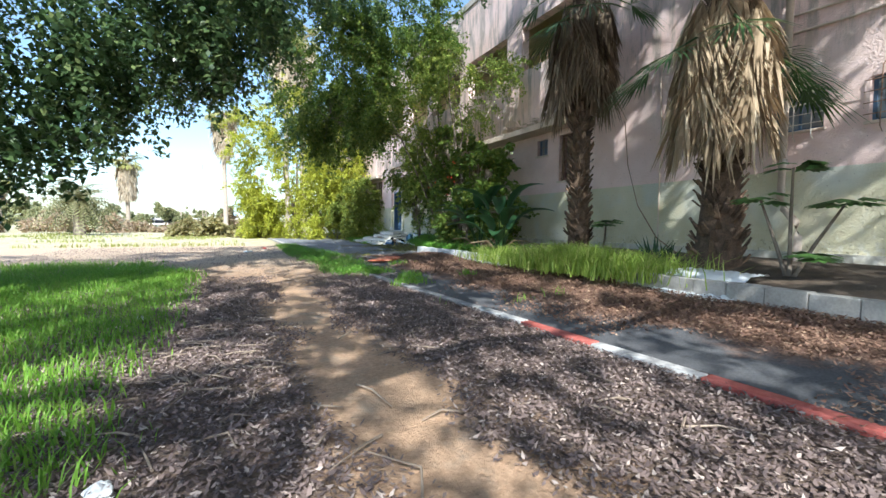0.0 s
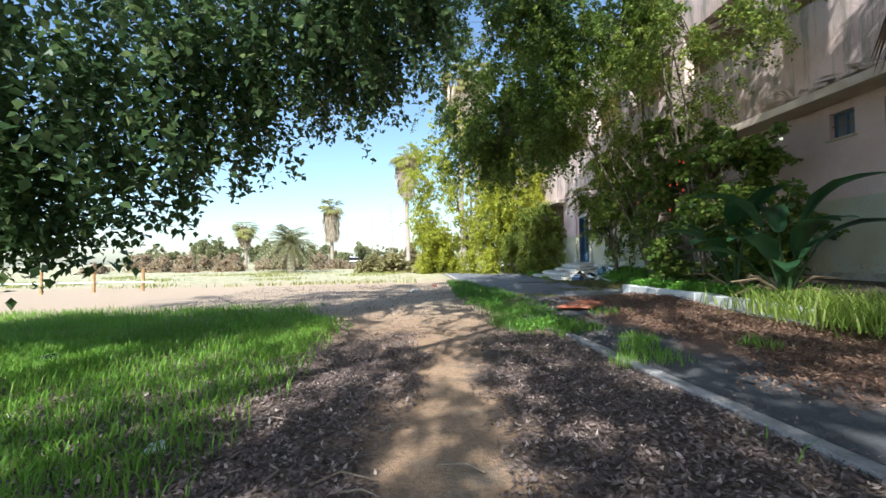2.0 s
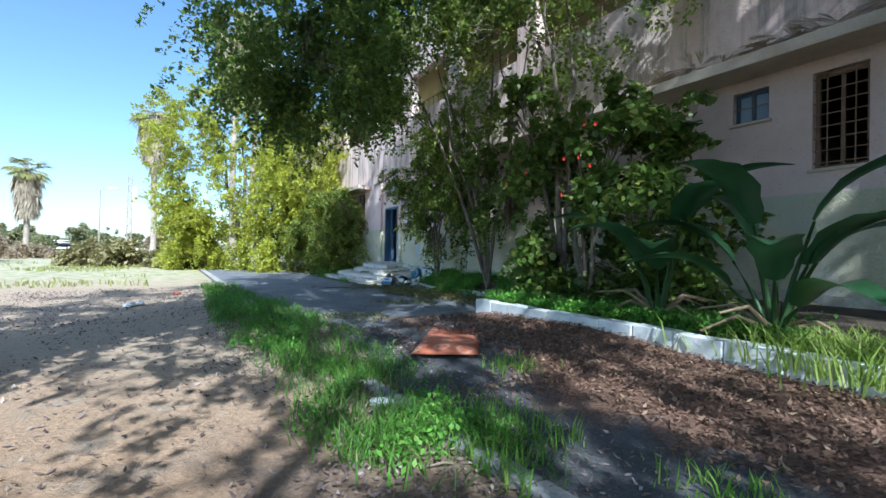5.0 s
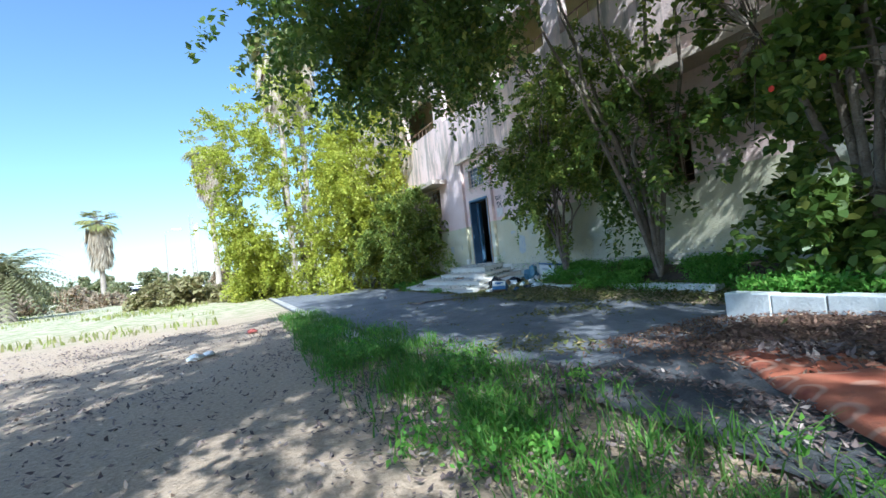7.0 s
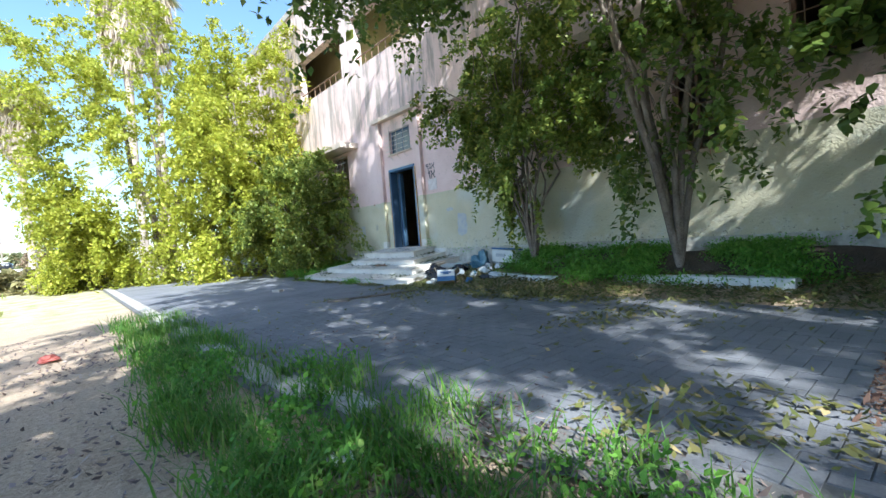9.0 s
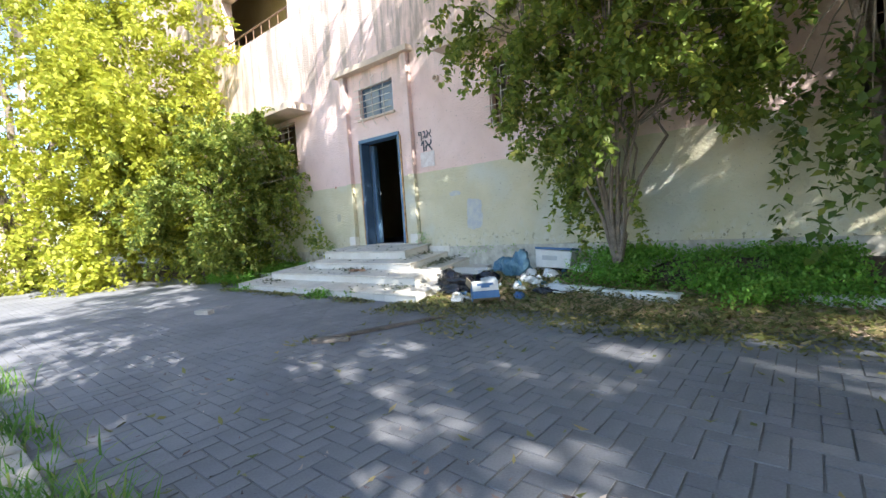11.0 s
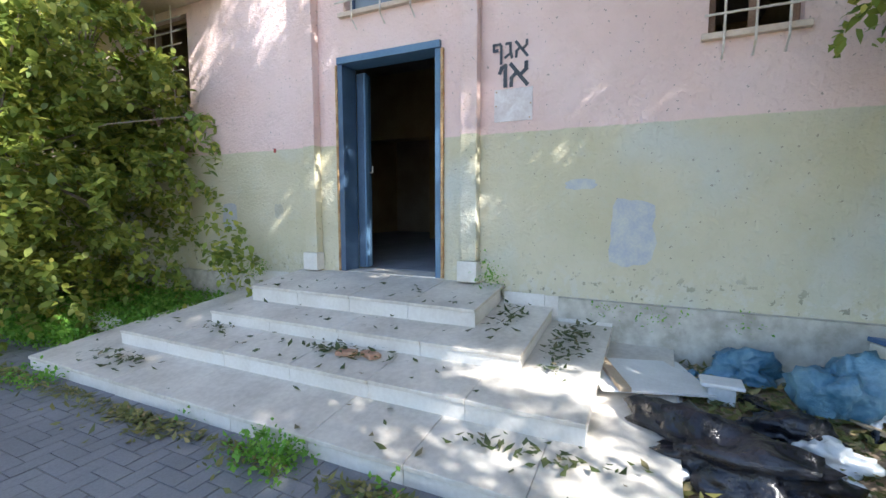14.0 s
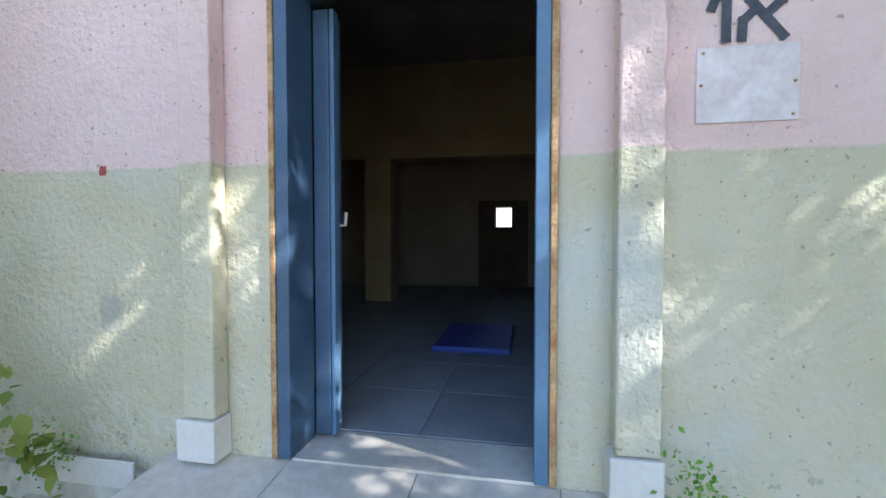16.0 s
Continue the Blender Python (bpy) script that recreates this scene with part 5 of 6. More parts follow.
for k in range(70):
    fan(rows, (W - 0.15 - rng.uniform(0, 0.3), rng.uniform(12.7, 15.6), 3.9 + rng.uniform(0, 0.12)), (-0.5 * rng.uniform(0.2, 1), rng.normal(), 0.25 * rng.uniform(-0.3, 1)), rng.uniform(0.25, 0.5), 7, 28, 0.3, 0.011)
tagged(quads("dead_fronds", [p for q in rows for p in q], DRY_PALE), "dry fallen palm fronds heaped on the canopy slab", "dead fronds", kind="stuff")

# ---- hall behind the door ----
hall = thing("hall_column", "square ochre column in the dark hall", "column", (13.2, 28.32, SILL), kind="structure")
part("shaft", boxed(-0.18, 0.18, -0.19, 0.19, 0, 3.32), HALL, hall)
beam = tagged(part("trim_beam", boxed(13.0, 13.4, 23.2, 30.55, 2.75, 4.04), HALL), "deep ochre ceiling beam across the hall", "beam", kind="structure")
back_door = thing("door_2", "dark wooden door with a small lit pane at the end of the hall", "door", kind="structure")
bm = boxed(15.12, 15.19, 26.80, 27.10, SILL, 2.30)
block(bm, 15.12, 15.19, 26.20, 26.49, SILL, 2.30)
block(bm, 15.12, 15.19, 26.49, 26.80, SILL, 1.81)
block(bm, 15.12, 15.19, 26.49, 26.80, 2.19, 2.30)
part("door_leaf", bm, plain("dark_brown_door", (0.05, 0.035, 0.025), (0.10, 0.07, 0.05), 4, 40, 0.6), back_door)
mat_blue = thing("gym_mat", "blue foam mat on the hall floor", "mat", (10.95, 26.65, SILL))
part("cover", boxed(-0.5, 0.5, -0.32, 0.32, 0.0, 0.05, 0.015), plain("blue_vinyl", (0.03, 0.06, 0.30), (0.05, 0.10, 0.42), 4, 40, 0.4), mat_blue)
hall_floor = thing("floor_tiles", "large dusty grey tiles of the hall floor", "floor", kind="structure")
tile_bm = boxed(-0.296, 0.296, -0.296, 0.296, -0.003, 0.004, 0.002)
tile_mesh = bpy.data.meshes.new("tile")
tile_bm.to_mesh(tile_mesh)
tile_bm.free()
tile_mesh.materials.append(FLOOR_TILE)
for i in range(10):
    for k in range(7):
        t = new("tile", tile_mesh)
        t.parent = hall_floor
        t.location = (W + 0.6 + i * 0.6, 24.6 + k * 0.6, SILL)


# ---- mattress on the walk ----
def mattress():
    m, t, b = shader("orange_patterned_cloth")
    v = t.nodes.new("ShaderNodeTexVoronoi")
    v.inputs["Scale"].default_value = 3.4
    v.inputs["Randomness"].default_value = 0.25
    t.links.new(coords(t), v.inputs["Vector"])
    band = calc(t, "MULTIPLY", ramp(t, v.outputs["Distance"], 0.20, 0.27), ramp(t, v.outputs["Distance"], 0.38, 0.30))
    core = ramp(t, v.outputs["Distance"], 0.14, 0.05)
    col = mix(t, ramp(t, noise_of(t, 4), 0.3, 0.7), (0.42, 0.115, 0.06), (0.56, 0.19, 0.10))
    col = mix(t, calc(t, "MULTIPLY", band, 0.6), col, (0.66, 0.40, 0.28))
    col = mix(t, calc(t, "MULTIPLY", core, 0.6), col, (0.30, 0.07, 0.045))
    col = mix(t, ramp(t, noise_of(t, 2.2, 5, 0.6), 0.60, 0.72), col, (0.14, 0.07, 0.05))
    t.links.new(col, b.inputs["Base Color"])
    b.inputs["Roughness"].default_value = 0.95
    bump(t, b, noise_of(t, 60, 4), 0.5, 0.006)
    base = thing("mattress", "faded orange patterned mattress lying on the littered walk", "mattress", (4.40, 15.74, ground_z(4.40, 15.74) + 0.02))
    base.scale = (0.92, 0.92, 0.9)
    base.rotation_euler = (radians(-2.0), radians(1.0), radians(53))
    for name, x0, x1, hi in (("cushion", -0.98, 0.17, 0.085), ("cushion", 0.15, 0.92, 0.075)):
        bm = bmesh.new()
        nx, ny = 22, 14
        grid = {}
        for side in (0, 1):
            for i in range(nx + 1):
                for k in range(ny + 1):
                    u, v2 = i / nx, k / ny
                    puff = (max(0, math.sin(math.pi * u)) ** 0.28) * (max(0, math.sin(math.pi * v2)) ** 0.3)
                    x = x0 + (x1 - x0) * u + 0.02 * noise.noise((u * 4, v2 * 4, x0))
                    y = -0.37 + 0.74 * v2 + 0.03 * noise.noise((u * 3, v2 * 3, 2 + x0))
                    z = (hi * puff + 0.018 * noise.noise((x * 5, y * 5, 1)) * puff) if side else 0.0
                    edge = i in (0, nx) or k in (0, ny)
                    if side and edge:
                        grid[side, i, k] = grid[0, i, k]
                    else:
                        grid[side, i, k] = bm.verts.new((x, y, z + 0.015))
            for i in range(nx):
                for k in range(ny):
                    q = [grid[side, i, k], grid[side, i + 1, k], grid[side, i + 1, k + 1], grid[side, i, k + 1]]
                    bm.faces.new(q if side else q[::-1])
        part(name, bm, m, base, shade=True)
    return base


mattress()
fallen("leaf_litter", "heap of dead leaves on the mattress", [(4.66 + rng.normal() * 0.13, 16.06 + rng.normal() * 0.13, ground_z(4.66, 16.06) + 0.10) for _ in range(330)], FALLEN, 0.06)


# ---- rubbish beside the steps ----
CARD = plain("brown_cardboard", (0.36, 0.27, 0.18), (0.48, 0.38, 0.27), 5, 50, 0.9)
CARD_WHITE = plain("white_printed_cardboard", (0.62, 0.62, 0.60), (0.76, 0.76, 0.74), 5, 50, 0.7)
CARD_BLUE = plain("blue_printed_cardboard", (0.05, 0.13, 0.30), (0.09, 0.20, 0.40), 5, 50, 0.6)
BAG_BLACK = plain("black_bin_bag", (0.010, 0.011, 0.016), (0.022, 0.024, 0.034), 5, 30, 0.25, 0.5, 0.02)
BAG_BLUE = plain("crumpled_blue_plastic", (0.04, 0.13, 0.22), (0.16, 0.30, 0.40), 7, 30, 0.3, 0.6, 0.02)
PLASTIC = plain("milky_clear_plastic", (0.52, 0.55, 0.57), (0.70, 0.73, 0.75), 7, 30, 0.25, 0.4, 0.01)
WHITE_PLASTIC = plain("white_plastic", (0.68, 0.69, 0.70), (0.80, 0.80, 0.80), 7, 30, 0.4)
CYAN = plain("bright_blue_label", (0.02, 0.25, 0.55), (0.05, 0.38, 0.70), 7, 30, 0.4)
BRICK = plain("broken_red_brick", (0.36, 0.18, 0.11), (0.52, 0.33, 0.22), 7, 40, 0.95, 0.8, 0.01)


def crumple(name, label, category, at, size, material, seed, flat=0.0, turn=0.0):
    """A crumpled, creased lump of film or bag."""
    bm = bmesh.new()
    bmesh.ops.create_icosphere(bm, subdivisions=4, radius=1.0)
    for v in bm.verts:
        p = v.co.copy()
        crease = abs(noise.noise(p * 2.1 + Vector((seed, 0, 0)))) * 0.55 + abs(noise.noise(p * 5.0 + Vector((0, seed, 0)))) * 0.28
        v.co = p * (0.75 + 0.5 * noise.noise(p * 1.2 + Vector((0, 0, seed))) + 0.3 - crease)
        if v.co.z < -0.35:
            v.co.z = -0.35 - flat
        v.co.x, v.co.y, v.co.z = v.co.x * size[0], v.co.y * size[1], (v.co.z + 0.35) * size[2]
    bm.transform(pose(0, 0, 0, 0, 0, turn))
    ob = part(name, bm, material, shade=True)
    ob.location = (at[0], at[1], ground_z(at[0], at[1]) + (0.012 if at[2] < 0.16 else 0.04))
    return tagged(ob, label, category)


gz = ground_z
crumple("bin_bag", "torn shiny black bin bag lying in the leaves", "bag", (7.42, 24.08, 0.03), (0.24, 0.46, 0.20), BAG_BLACK, 3.1, turn=-12)
crumple("bin_bag", "small dark plastic bag among the rubbish", "bag", (7.75, 23.75, 0.12), (0.16, 0.22, 0.12), BAG_BLACK, 8.7)
crumple("plastic_bag", "crumpled blue and white plastic bag of rubbish", "bag", (8.05, 23.45, 0.2), (0.15, 0.22, 0.26), BAG_BLUE, 5.2)
crumple("plastic_bag", "crumpled teal plastic bag against the plinth", "bag", (8.35, 23.85, 0.2), (0.13, 0.22, 0.15), BAG_BLUE, 1.2)
crumple("plastic_film", "crumpled clear plastic film in the leaves", "film", (7.60, 23.62, 0.1), (0.10, 0.16, 0.11), PLASTIC, 6.4)
crumple("plastic_film", "crumpled clear plastic film in the leaves", "film", (7.55, 22.62, 0.1), (0.10, 0.2, 0.07), PLASTIC, 2.4)
crumple("plastic_bag", "black plastic scrap beside the planter edge", "bag", (7.45, 22.75, 0.08), (0.11, 0.18, 0.06), BAG_BLACK, 9.4)
crumple("plastic_bag", "small dark bag by the big carton", "bag", (8.35, 22.95, 0.3), (0.10, 0.12, 0.16), BAG_BLACK, 4.4)
for x, y, z, s, n in ((7.42, 23.6, 0.06, 0.06, 1.0), (7.78, 23.1, 0.12, 0.07, 2.0), (8.0, 22.95, 0.2, 0.08, 3.0), (7.85, 23.25, 0.14, 0.06, 7.0), (8.05, 23.25, 0.2, 0.07, 9.0), (8.28, 22.62, 0.3, 0.09, 5.0)):
    crumple("plastic_wrapper", "crumpled pale wrapper in the leaf litter", "wrapper", (x, y, z), (s, s * 1.3, s), WHITE_PLASTIC if n % 2 else PLASTIC, n)


for k in range(34):
    x, y = rng.uniform(7.05, 8.3), rng.uniform(22.7, 24.3)
    crumple("plastic_wrapper", "crumpled scrap of packaging in the leaf litter", "wrapper", (x, y, 0.1), (rng.uniform(0.03, 0.09), rng.uniform(0.04, 0.11), rng.uniform(0.03, 0.07)),
            (WHITE_PLASTIC, PLASTIC, BAG_BLUE, CARD, BAG_BLACK, CARD_WHITE, CARD_BLUE)[k % 7], k * 1.7, turn=rng.uniform(0, 180))


def carton(at, turn, w, d, h, tilt, label, text=""):
    c = thing("carton", label, "cardboard box", at)
    c.rotation_euler = (radians(tilt), 0, radians(turn))
    th = 0.006
    part("front_panel", boxed(-w / 2, w / 2, -d / 2, -d / 2 + th, h * 0.42, h), CARD_WHITE, c)
    part("front_band", boxed(-w / 2, w / 2, -d / 2, -d / 2 + th, 0, h * 0.415), CARD_BLUE, c, "blue printed lower band")
    part("back_panel", boxed(-w / 2, w / 2, d / 2 - th, d / 2, 0, h), CARD, c)
    part("side_panel", boxed(-w / 2, -w / 2 + th, -d / 2 + th, d / 2 - th, 0, h * 0.95), CARD_BLUE, c)
    part("side_panel", boxed(w / 2 - th, w / 2, -d / 2 + th, d / 2 - th, 0, h * 0.9), CARD_BLUE, c)
    part("bottom", boxed(-w / 2 + th, w / 2 - th, -d / 2 + th, d / 2 - th, 0, th), CARD, c)
    for a, x in ((35, -w / 2), (-50, w / 2)):
        bm = boxed(-0.003, 0.003, -d / 2 + 0.01, d / 2 - 0.01, 0, w * 0.3)
        bm.transform(pose(x, 0, h * 0.92, 0, -a, 0))
        part("flap", bm, CARD, c)
    for k, (z, ww) in enumerate(((0.80, 0.62), (0.68, 0.34))):
        part("print_bar", boxed(-w * ww / 2, w * ww / 2, -d / 2 - 0.003, -d / 2 - 0.0005, h * z - 0.018, h * z + 0.012), CARD_BLUE, c, "dark printed line of lettering")
    return c


carton((7.0, 23.30, ground_z(7.0, 23.30) + 0.05), -48, 0.31, 0.24, 0.21, -26, "open white and blue cardboard box tipped in the leaves")


def big_carton():
    c = thing("carton", "crushed white carton with a blue top beside the tree", "cardboard box", (8.28, 22.98, 0.34))
    c.rotation_euler = (radians(-6), radians(4), radians(-84))
    bm = boxed(-0.25, 0.25, -0.16, 0.14, 0, 0.24, 0.012)
    for v in bm.verts:
        v.co.x += 0.05 * noise.noise(v.co * 6)
        v.co.z *= 1 - 0.25 * max(0, v.co.x)
    part("body", bm, CARD_WHITE, c)
    top = boxed(-0.26, 0.25, -0.17, 0.15, 0.242, 0.27, 0.006)
    part("lid", top, CARD_BLUE, c, "blue cardboard top")
    part("print_band", boxed(-0.15, 0.05, -0.166, -0.161, 0.10, 0.16), plain("grey_print", (0.40, 0.42, 0.44), (0.5, 0.52, 0.54)), c, "grey printed band")
    return c


big_carton()
board = thing("board", "white laminated chipboard offcut with a wooden batten", "board", (8.05, 24.42, 0.30))
board.rotation_euler = (radians(3), radians(-4), radians(24))
part("panel", boxed(-0.24, 0.24, -0.33, 0.33, 0, 0.014, 0.002), CARD_WHITE, board)
part("batten", boxed(-0.26, 0.26, 0.17, 0.24, 0.0145, 0.04, 0.004), CARD, board, "raw wooden batten")


def bottle(at, turn, r, h, label, tint):
    b = thing("plastic_bottle", label, "bottle", at)
    b.rotation_euler = (0, radians(84), radians(turn))
    prof = [(0, r * 0.9), (0.02, r), (h * 0.3, r), (h * 0.34, r * 0.9), (h * 0.38, r), (h * 0.62, r), (h * 0.85, r * 0.4), (h * 0.9, r * 0.34)]
    part("body", tubed([(0, 0, z) for z, _ in prof], [q for _, q in prof], 12), PLASTIC, b, shade=True)
    part("label_band", tubed([(0, 0, h * 0.39), (0, 0, h * 0.58)], r * 1.02, 12), tint, b, "blue label band")
    part("cap", tubed([(0, 0, h * 0.9), (0, 0, h)], r * 0.42, 10), WHITE_PLASTIC, b)
    return b


bottle((8.40, 24.50, ground_z(8.40, 24.50) + 0.10), 20, 0.045, 0.28, "empty clear plastic bottle with blue label", CYAN)
bottle((8.45, 24.0, ground_z(8.45, 24.0) + 0.05), -70, 0.045, 0.30, "empty clear plastic bottle with blue label", CYAN)
bottle((8.2, 24.55, ground_z(8.2, 24.55) + 0.1), 60, 0.06, 0.20, "dented clear plastic bottle by the steps", CYAN)
bottle((8.42, 23.6, ground_z(8.42, 23.6) + 0.05), 110, 0.045, 0.28, "empty blue-labelled bottle by the plinth", CYAN)
bottle((2.77, 14.25, gz(2.77, 14.25) + 0.045), -40, 0.032, 0.17, "crushed clear plastic bottle in the grass", PLASTIC)
tub = thing("plastic_tub", "white rectangular plastic tub with leaves in it", "tub", (6.95, 23.68, ground_z(6.95, 23.68) + 0.02))
tub.rotation_euler = (0, 0, radians(25))
for x0, x1, y0, y1 in ((-0.09, 0.09, -0.065, -0.06), (-0.09, 0.09, 0.06, 0.065), (-0.09, -0.085, -0.06, 0.06), (0.085, 0.09, -0.06, 0.06)):
    part("side", boxed(x0, x1, y0, y1, 0, 0.07), WHITE_PLASTIC, tub)
part("bottom", boxed(-0.085, 0.085, -0.06, 0.06, 0, 0.006), WHITE_PLASTIC, tub)
stool = thing("broken_holder", "broken white plastic dispenser standing in the leaves", "plastic scrap", (8.02, 24.0, ground_z(8.02, 24.0) + 0.01))
part("body", boxed(-0.05, 0.05, -0.07, 0.07, 0, 0.11, 0.01), PLASTIC, stool)
part("top", boxed(-0.08, 0.08, -0.11, 0.11, 0.112, 0.135, 0.008), WHITE_PLASTIC, stool)
for x, y, z, turn, l in ((7.9, 23.35, 0.17, 30, 0.2), (8.05, 23.5, 0.2, -40, 0.16), (7.4, 22.55, 0.06, 70, 0.13)):
    ob = part("cardboard_scrap", boxed(-l / 2, l / 2, -0.04, 0.04, 0, 0.012, 0.002), CARD if l > 0.14 else WHITE_PLASTIC)
    ob.location, ob.rotation_euler = (x, y, ground_z(x, y) + 0.05), (radians(12), 0, radians(turn))
    tagged(ob, "torn piece of cardboard on the rubbish", "scrap")
for x, y, z, turn in ((7.47, 26.28, 0.342, 10), (7.50, 26.1, 0.345, -25)):
    ob = part("brick_fragment", boxed(-0.045, 0.045, -0.07, 0.07, 0, 0.035, 0.01), BRICK)
    ob.location, ob.rotation_euler = (x, y, z), (0, 0, radians(turn))
    tagged(ob, "broken red brick piece among leaves on the step", "brick")
half = part("paving_block", boxed(-0.06, 0.06, -0.12, 0.12, 0, 0.07, 0.012), CONCRETE)
half.location, half.rotation_euler = (5.2, 26.7, 0.02), (0, 0, radians(20))
tagged(half, "loose pale concrete block on the paving", "block")
bm = boxed(-0.72, 0.72, -0.026, 0.026, 0.0, 0.032, 0.004)
pole = part("wooden_pole", bm, plain("grey_weathered_wood", (0.10, 0.085, 0.075), (0.22, 0.19, 0.17), 5, 50, 0.9))
offcut = part("wooden_offcut", boxed(-0.17, 0.17, -0.04, 0.04, 0.0, 0.03, 0.004), pole.data.materials[0])
offcut.location, offcut.rotation_euler = (5.07, 23.70, 0.036), (0, 0, radians(-48))
tagged(offcut, "short pale board offcut lying on the paving", "board")
pole.location, pole.rotation_euler = (5.63, 23.60, 0.036), (0, 0, radians(-20))
tagged(pole, "weathered wooden batten lying on the paving", "pole")
white_edge = part("rubble_block", boxed(-0.12, 0.12, -0.38, 0.38, 0, 0.14, 0.03), WHITEWASH)
white_edge.location, white_edge.rotation_euler = (7.6, 29.55, 0.10), (0, 0, radians(-18))
tagged(white_edge, "whitewashed kerb stone half buried in weeds", "stone")
sheet_bm = bmesh.new()
bmesh.ops.create_grid(sheet_bm, x_segments=26, y_segments=26, size=0.5)
for v in sheet_bm.verts:
    x, y = v.co.x, v.co.y
    v.co = Vector((x * 0.9, y * 1.1, 0.40 - 0.28 * smooth(0.1, -0.45, x) + 0.05 * abs(noise.noise((x * 6, y * 6, 0))) + 0.03 * noise.noise((x * 14, y * 14, 3))))
film = part("plastic_sheet", sheet_bm, WHITE_PLASTIC, shade=True)
film.location = (6.05, 7.65, 0.02)
tagged(film, "crumpled white plastic sheet draped over the planter edge", "plastic sheet")
for x, y, s, mat_ in ((-0.15, 6.0, 0.06, WHITE_PLASTIC), (0.9, 21.0, 0.1, WHITE_PLASTIC), (1.05, 21.2, 0.08, WHITE_PLASTIC), (1.65, 23.2, 0.09, KERB_RED), (-0.55, 9.7, 0.06, WHITE_PLASTIC), (2.7, 19.0, 0.07, WHITE_PLASTIC), (-3.2, 12.3, 0.12, BAG_BLACK)):
    crumple("litter_scrap", "crumpled scrap of plastic on the ground", "litter", (x, y, gz(x, y) + 0.01), (s, s * 1.4, s * 0.5), mat_, x * 3 + y)

# twigs on the drive
TWIG = plain("dry_grey_twig", (0.20, 0.15, 0.11), (0.38, 0.30, 0.23), 8, 60, 0.9)
for k in range(110):
    x, y = rng.uniform(-1.4, 2.9), rng.uniform(4.4, 13.5)
    if k < 50:
        x, y = 0.1 + rng.normal() * 0.4, 7.9 + rng.normal() * 0.8
    l, a = rng.uniform(0.12, 0.5), rng.uniform(0, 2 * math.pi)
    d, q = Vector((math.cos(a), math.sin(a), 0)) * l, Vector((-math.sin(a), math.cos(a), 0)) * l * rng.normal() * 0.18
    bm = tubed([(0, 0, 0.01), d * 0.4 + q + Vector((0, 0, 0.03)), d + Vector((0, 0, 0.015))], [0.008, 0.006, 0.003], 5)
    ob = part("twig", bm, TWIG)
    ob.location = (x, y, gz(x, y) + 0.008)
    tagged(ob, "dry broken twig on the littered drive", "twig", "twigs on the drive")

# ---- far field ----
mast = thing("lattice_mast", "slim lattice mast with antennas beyond the field", "mast", (-2.4, 70, 0))
for x in (-0.22, 0.22):
    part("leg", tubed([(x, 0, 0), (x * 0.7, 0, 8.9)], 0.05, 5), FAR_BARK, mast)
for k in range(12):
    z = 0.4 + k * 0.7
    s2 = 1 if k % 2 else -1
    part("brace", tubed([(0.21 * s2, 0, z), (-0.2 * s2, 0, z + 0.7)], 0.035, 4), FAR_BARK, mast)
for z in (5.2, 6.4):
    part("antenna", boxed(0.25, 0.6, -0.15, 0.15, z, z + 1.2, 0.02), WHITE_PLASTIC, mast)
lamp = thing("street_lamp", "thin street lamp with a flat head beyond the field", "street lamp", (-5.4, 74, 0))
part("pole", tubed([(0, 0, 0), (0, 0, 7.4), (0.9, 0, 7.7)], [0.09, 0.06, 0.04], 6), FAR_BARK, lamp)
part("head", boxed(0.7, 1.7, -0.2, 0.2, 7.6, 7.8, 0.05), WHITE_PLASTIC, lamp)
hoarding = thing("billboard", "pale blue and white hoarding beyond the bushes", "billboard", (2.7, 72, 0))
part("panel", boxed(-1.6, 1.6, -0.08, 0.08, 2.0, 4.3), plain("pale_blue_panel", (0.34, 0.50, 0.62), (0.55, 0.66, 0.72), 1, 5), hoarding)
part("panel_base", boxed(-1.6, 1.6, -0.1, 0.1, 1.6, 1.99), WHITE_PLASTIC, hoarding)
for x in (-1.2, 1.2):
    part("post", tubed([(x, 0, 0), (x, 0, 2)], 0.08, 6), FAR_BARK, hoarding)


def car(at, paint, label):
    c = thing("car", label, "car", at)
    part("body", boxed(-2.1, 2.1, -0.85, 0.85, 0.35, 0.95, 0.15), paint, c)
    part("cabin", boxed(-1.2, 1.3, -0.75, 0.75, 0.951, 1.5, 0.2), BAG_BLACK, c, "dark windows")
    part("car_roof", boxed(-0.95, 1.05, -0.7, 0.7, 1.49, 1.56, 0.03), paint, c)
    for x in (-1.35, 1.35):
        for y in (-0.8, 0.8):
            w = part("wheel", tubed([(x, y - 0.1, 0.33), (x, y + 0.1, 0.33)], 0.33, 14), BAG_BLACK, c)
    return c


car((-2.6, 66, 0.0), WHITE_PLASTIC, "white car parked beyond the scrub")
car((-7.0, 67, 0.0), plain("silver_paint", (0.4, 0.42, 0.44), (0.5, 0.52, 0.54), 2, 10, 0.3, 0.05, 0.001, 0.6), "silver car parked beyond the scrub")
for x in (-12.5, -11.0, -9.5, -15.5):
    p = part("fence_post", tubed([(0, 0, -0.2), (0.02, 0, 0.85)], [0.06, 0.05], 7), RUST)
    p.location = (x, 24 + (x + 12) * 0.3, 0)
    tagged(p, "rusty orange post at the edge of the field", "post", "posts at the field edge")
rail_w = part("fence_rail", tubed([(-24, 24.5, 0.42), (-14, 24.2, 0.38), (-9, 24.6, 0.35)], 0.03, 6), WHITE_PLASTIC)
tagged(rail_w, "long white rail along the edge of the field", "rail")


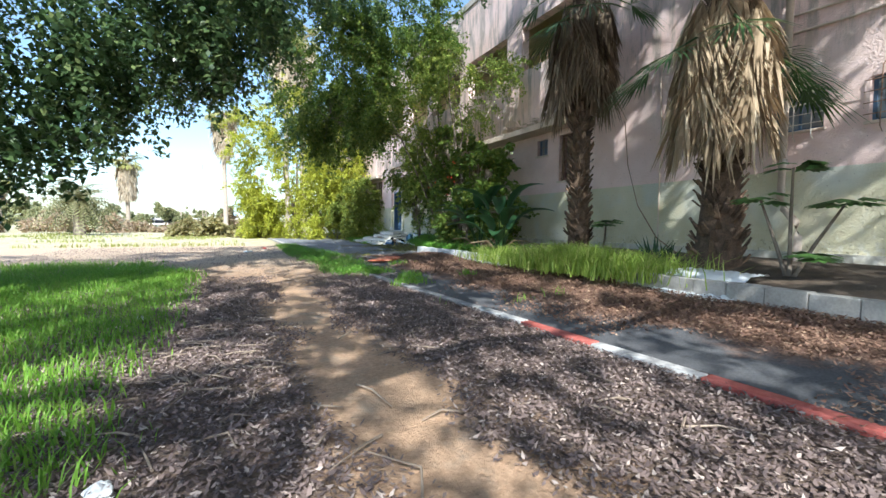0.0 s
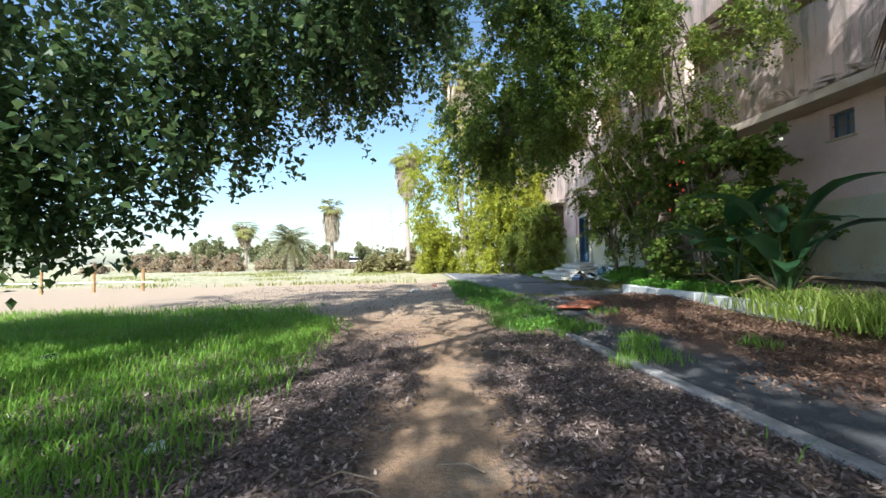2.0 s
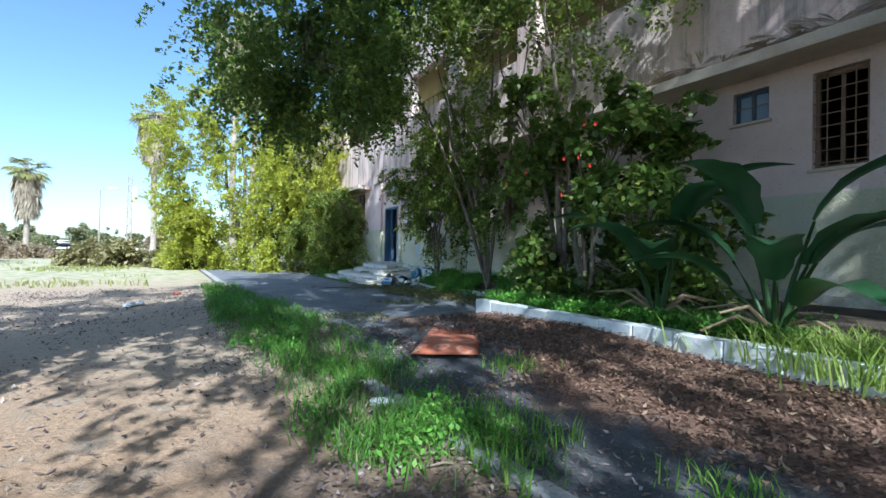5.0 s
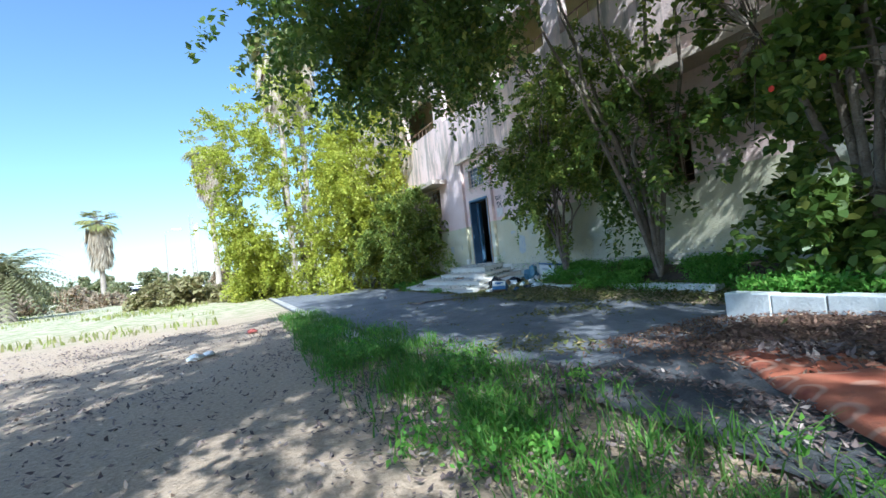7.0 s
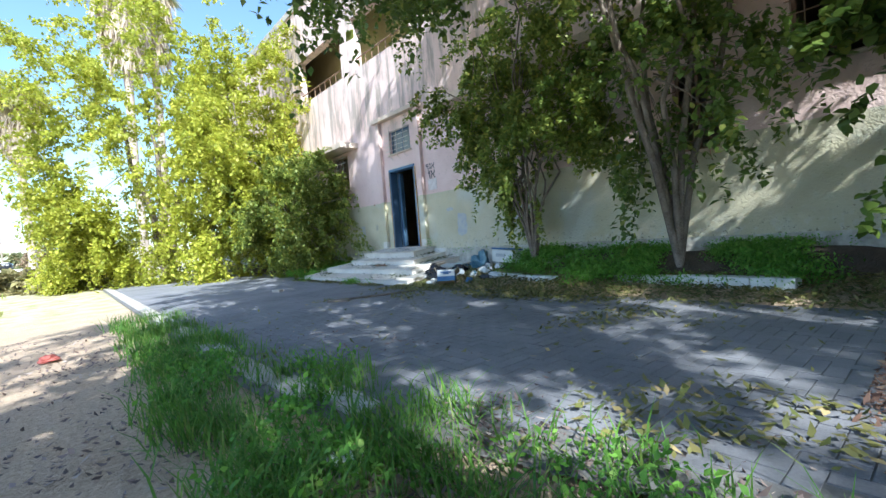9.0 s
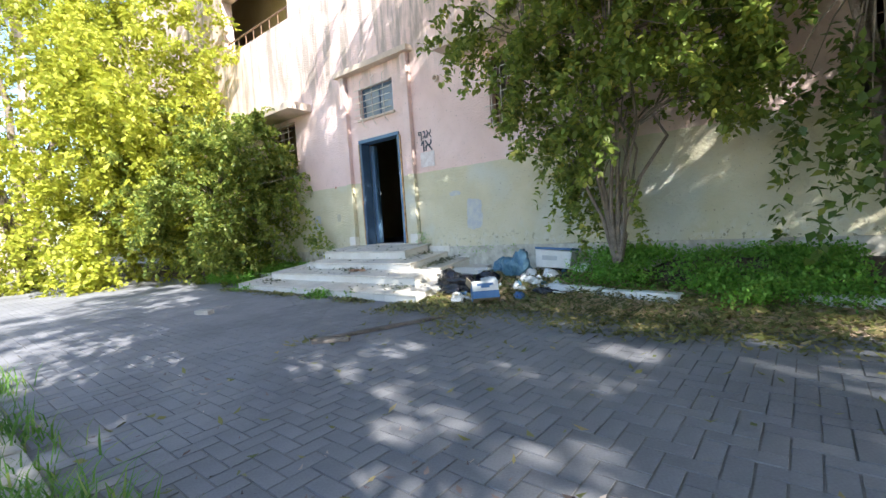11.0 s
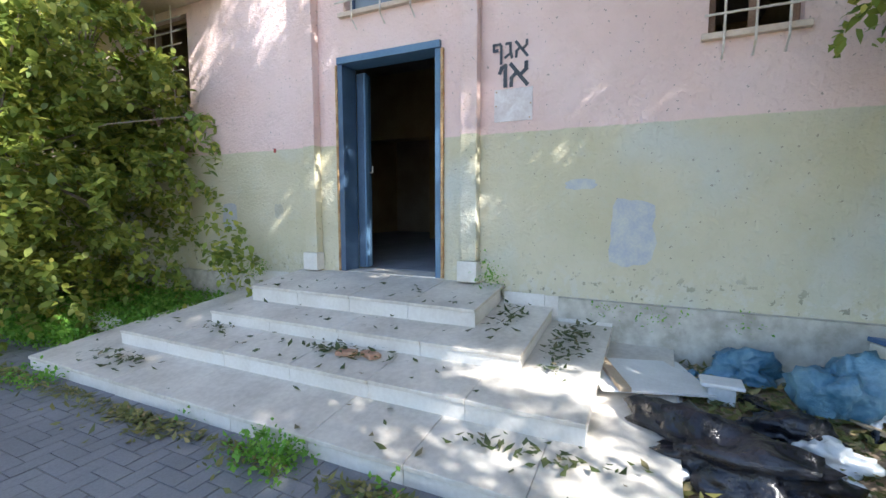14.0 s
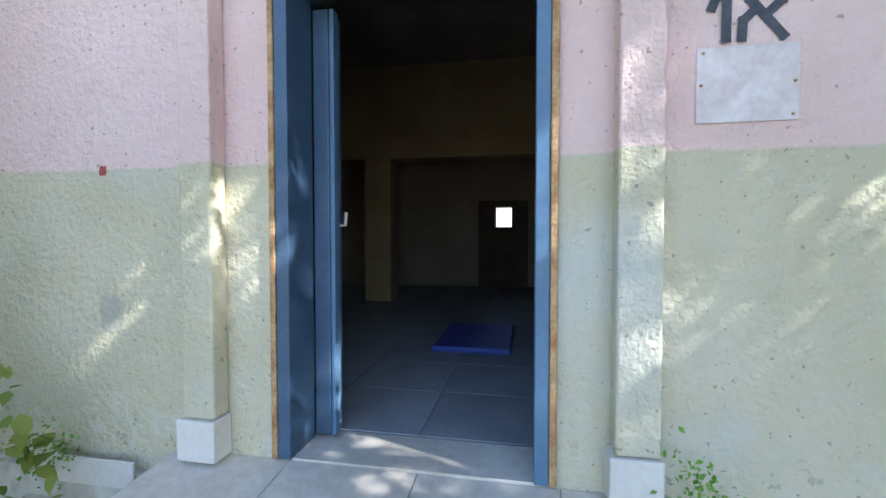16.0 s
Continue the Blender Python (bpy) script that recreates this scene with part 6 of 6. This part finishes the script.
# ---- pavers: last ----
def yard_left(y):
    return 2.90 + 0.75 * smooth(20.5, 16.8, y)


def herringbone():
    """Places of 20 x 10 cm pavers in herringbone over the yard."""
    out = []
    for i in range(-150, 150):
        for j in range(-150, 150):
            # unit of two pavers, stepped along the diagonal
            ux, uy = 0.1 * i + 0.2 * j, 0.1 * i - 0.2 * j
            for cx, cy, turned in ((ux + 0.1, uy + 0.05, 0), (ux + 0.05, uy + 0.2, 1)):
                x, y = 4.0 + cx, 22.0 + cy
                if 17.0 < y < 36.5 and yard_left(y) + 0.12 < x < 7.3 + 0.3 * smooth(24, 25, y):
                    out.append((x, y, turned))
    return out


def paver_mesh(turned):
    a, b = (0.0482, 0.0982) if turned else (0.0982, 0.0482)
    bm = boxed(-a, a, -b, b, -0.02, 0.0)
    for v in bm.verts:
        if v.co.z > -0.001:
            v.co.x *= 1 - 0.0035 / a
            v.co.y *= 1 - 0.0035 / b
    mesh = bpy.data.meshes.new("paver")
    bm.to_mesh(mesh)
    bm.free()
    mesh.materials.append(PAVER)
    return mesh


yard = thing("pavement_yard", "grey herringbone concrete pavers strewn with leaves", "paving", kind="structure")
bed_v, bed_f = [], []
for j in range(50):
    y = 16.9 + 19.7 * j / 49
    for i in range(2):
        bed_v.append((yard_left(y) - 0.2 if i == 0 else 8.0, y, 0.0285))
for j in range(49):
    bed_f.append((2 * j, 2 * j + 1, 2 * j + 3, 2 * j + 2))
sheet("bedding", bed_v, bed_f, JOINT, yard)
paver_meshes = [paver_mesh(0), paver_mesh(1)]
box_faces = ((4, 5, 6, 7), (0, 1, 5, 4), (1, 2, 6, 5), (2, 3, 7, 6), (3, 0, 4, 7))
rest_v, rest_f = [], []
for x, y, turned in herringbone():
    z = 0.034 + 0.004 * noise.noise((x * 1.5, y * 1.5, 0)) + rng.uniform(-0.0015, 0.0015)
    if 3.0 < x < 5.2 and 20.0 < y < 22.7:
        p = new("paver", paver_meshes[turned])
        p.parent = yard
        p.location, p.rotation_euler = (x, y, z), (rng.normal() * 0.006, rng.normal() * 0.006, rng.normal() * 0.006)
    else:
        a, b = (0.0482, 0.0982) if turned else (0.0982, 0.0482)
        k = len(rest_v)
        c = 0.002
        t1, t2 = rng.normal() * 0.004, rng.normal() * 0.004
        rest_v += [(x - a, y - b, z - 0.02), (x + a, y - b, z - 0.02), (x + a, y + b, z - 0.02), (x - a, y + b, z - 0.02)]
        rest_v += [(x + u * (a - c), y + v * (b - c), z + u * a * t1 + v * b * t2) for u, v in ((-1, -1), (1, -1), (1, 1), (-1, 1))]
        rest_f += [tuple(k + q for q in f) for f in box_faces]
tagged(sheet("paver_field", rest_v, rest_f, PAVER, yard), kind="stuff")
edging = thing("pavement_edging", "pale concrete edging strip between grass and pavers", "edging", kind="structure")
for k in range(34):
    y = 19.4 + k * 0.5
    bm = boxed(-0.10, 0.10, -0.247, 0.247, -0.1, 0.045, 0.008)
    bm.transform(pose(yard_left(y) - 0.02, y + 0.25, rng.uniform(-0.004, 0.004), 0, 0, rng.uniform(-0.5, 0.5)))
    part("edging_stone", bm, CONCRETE if k % 5 else KERB_WHITE, edging)
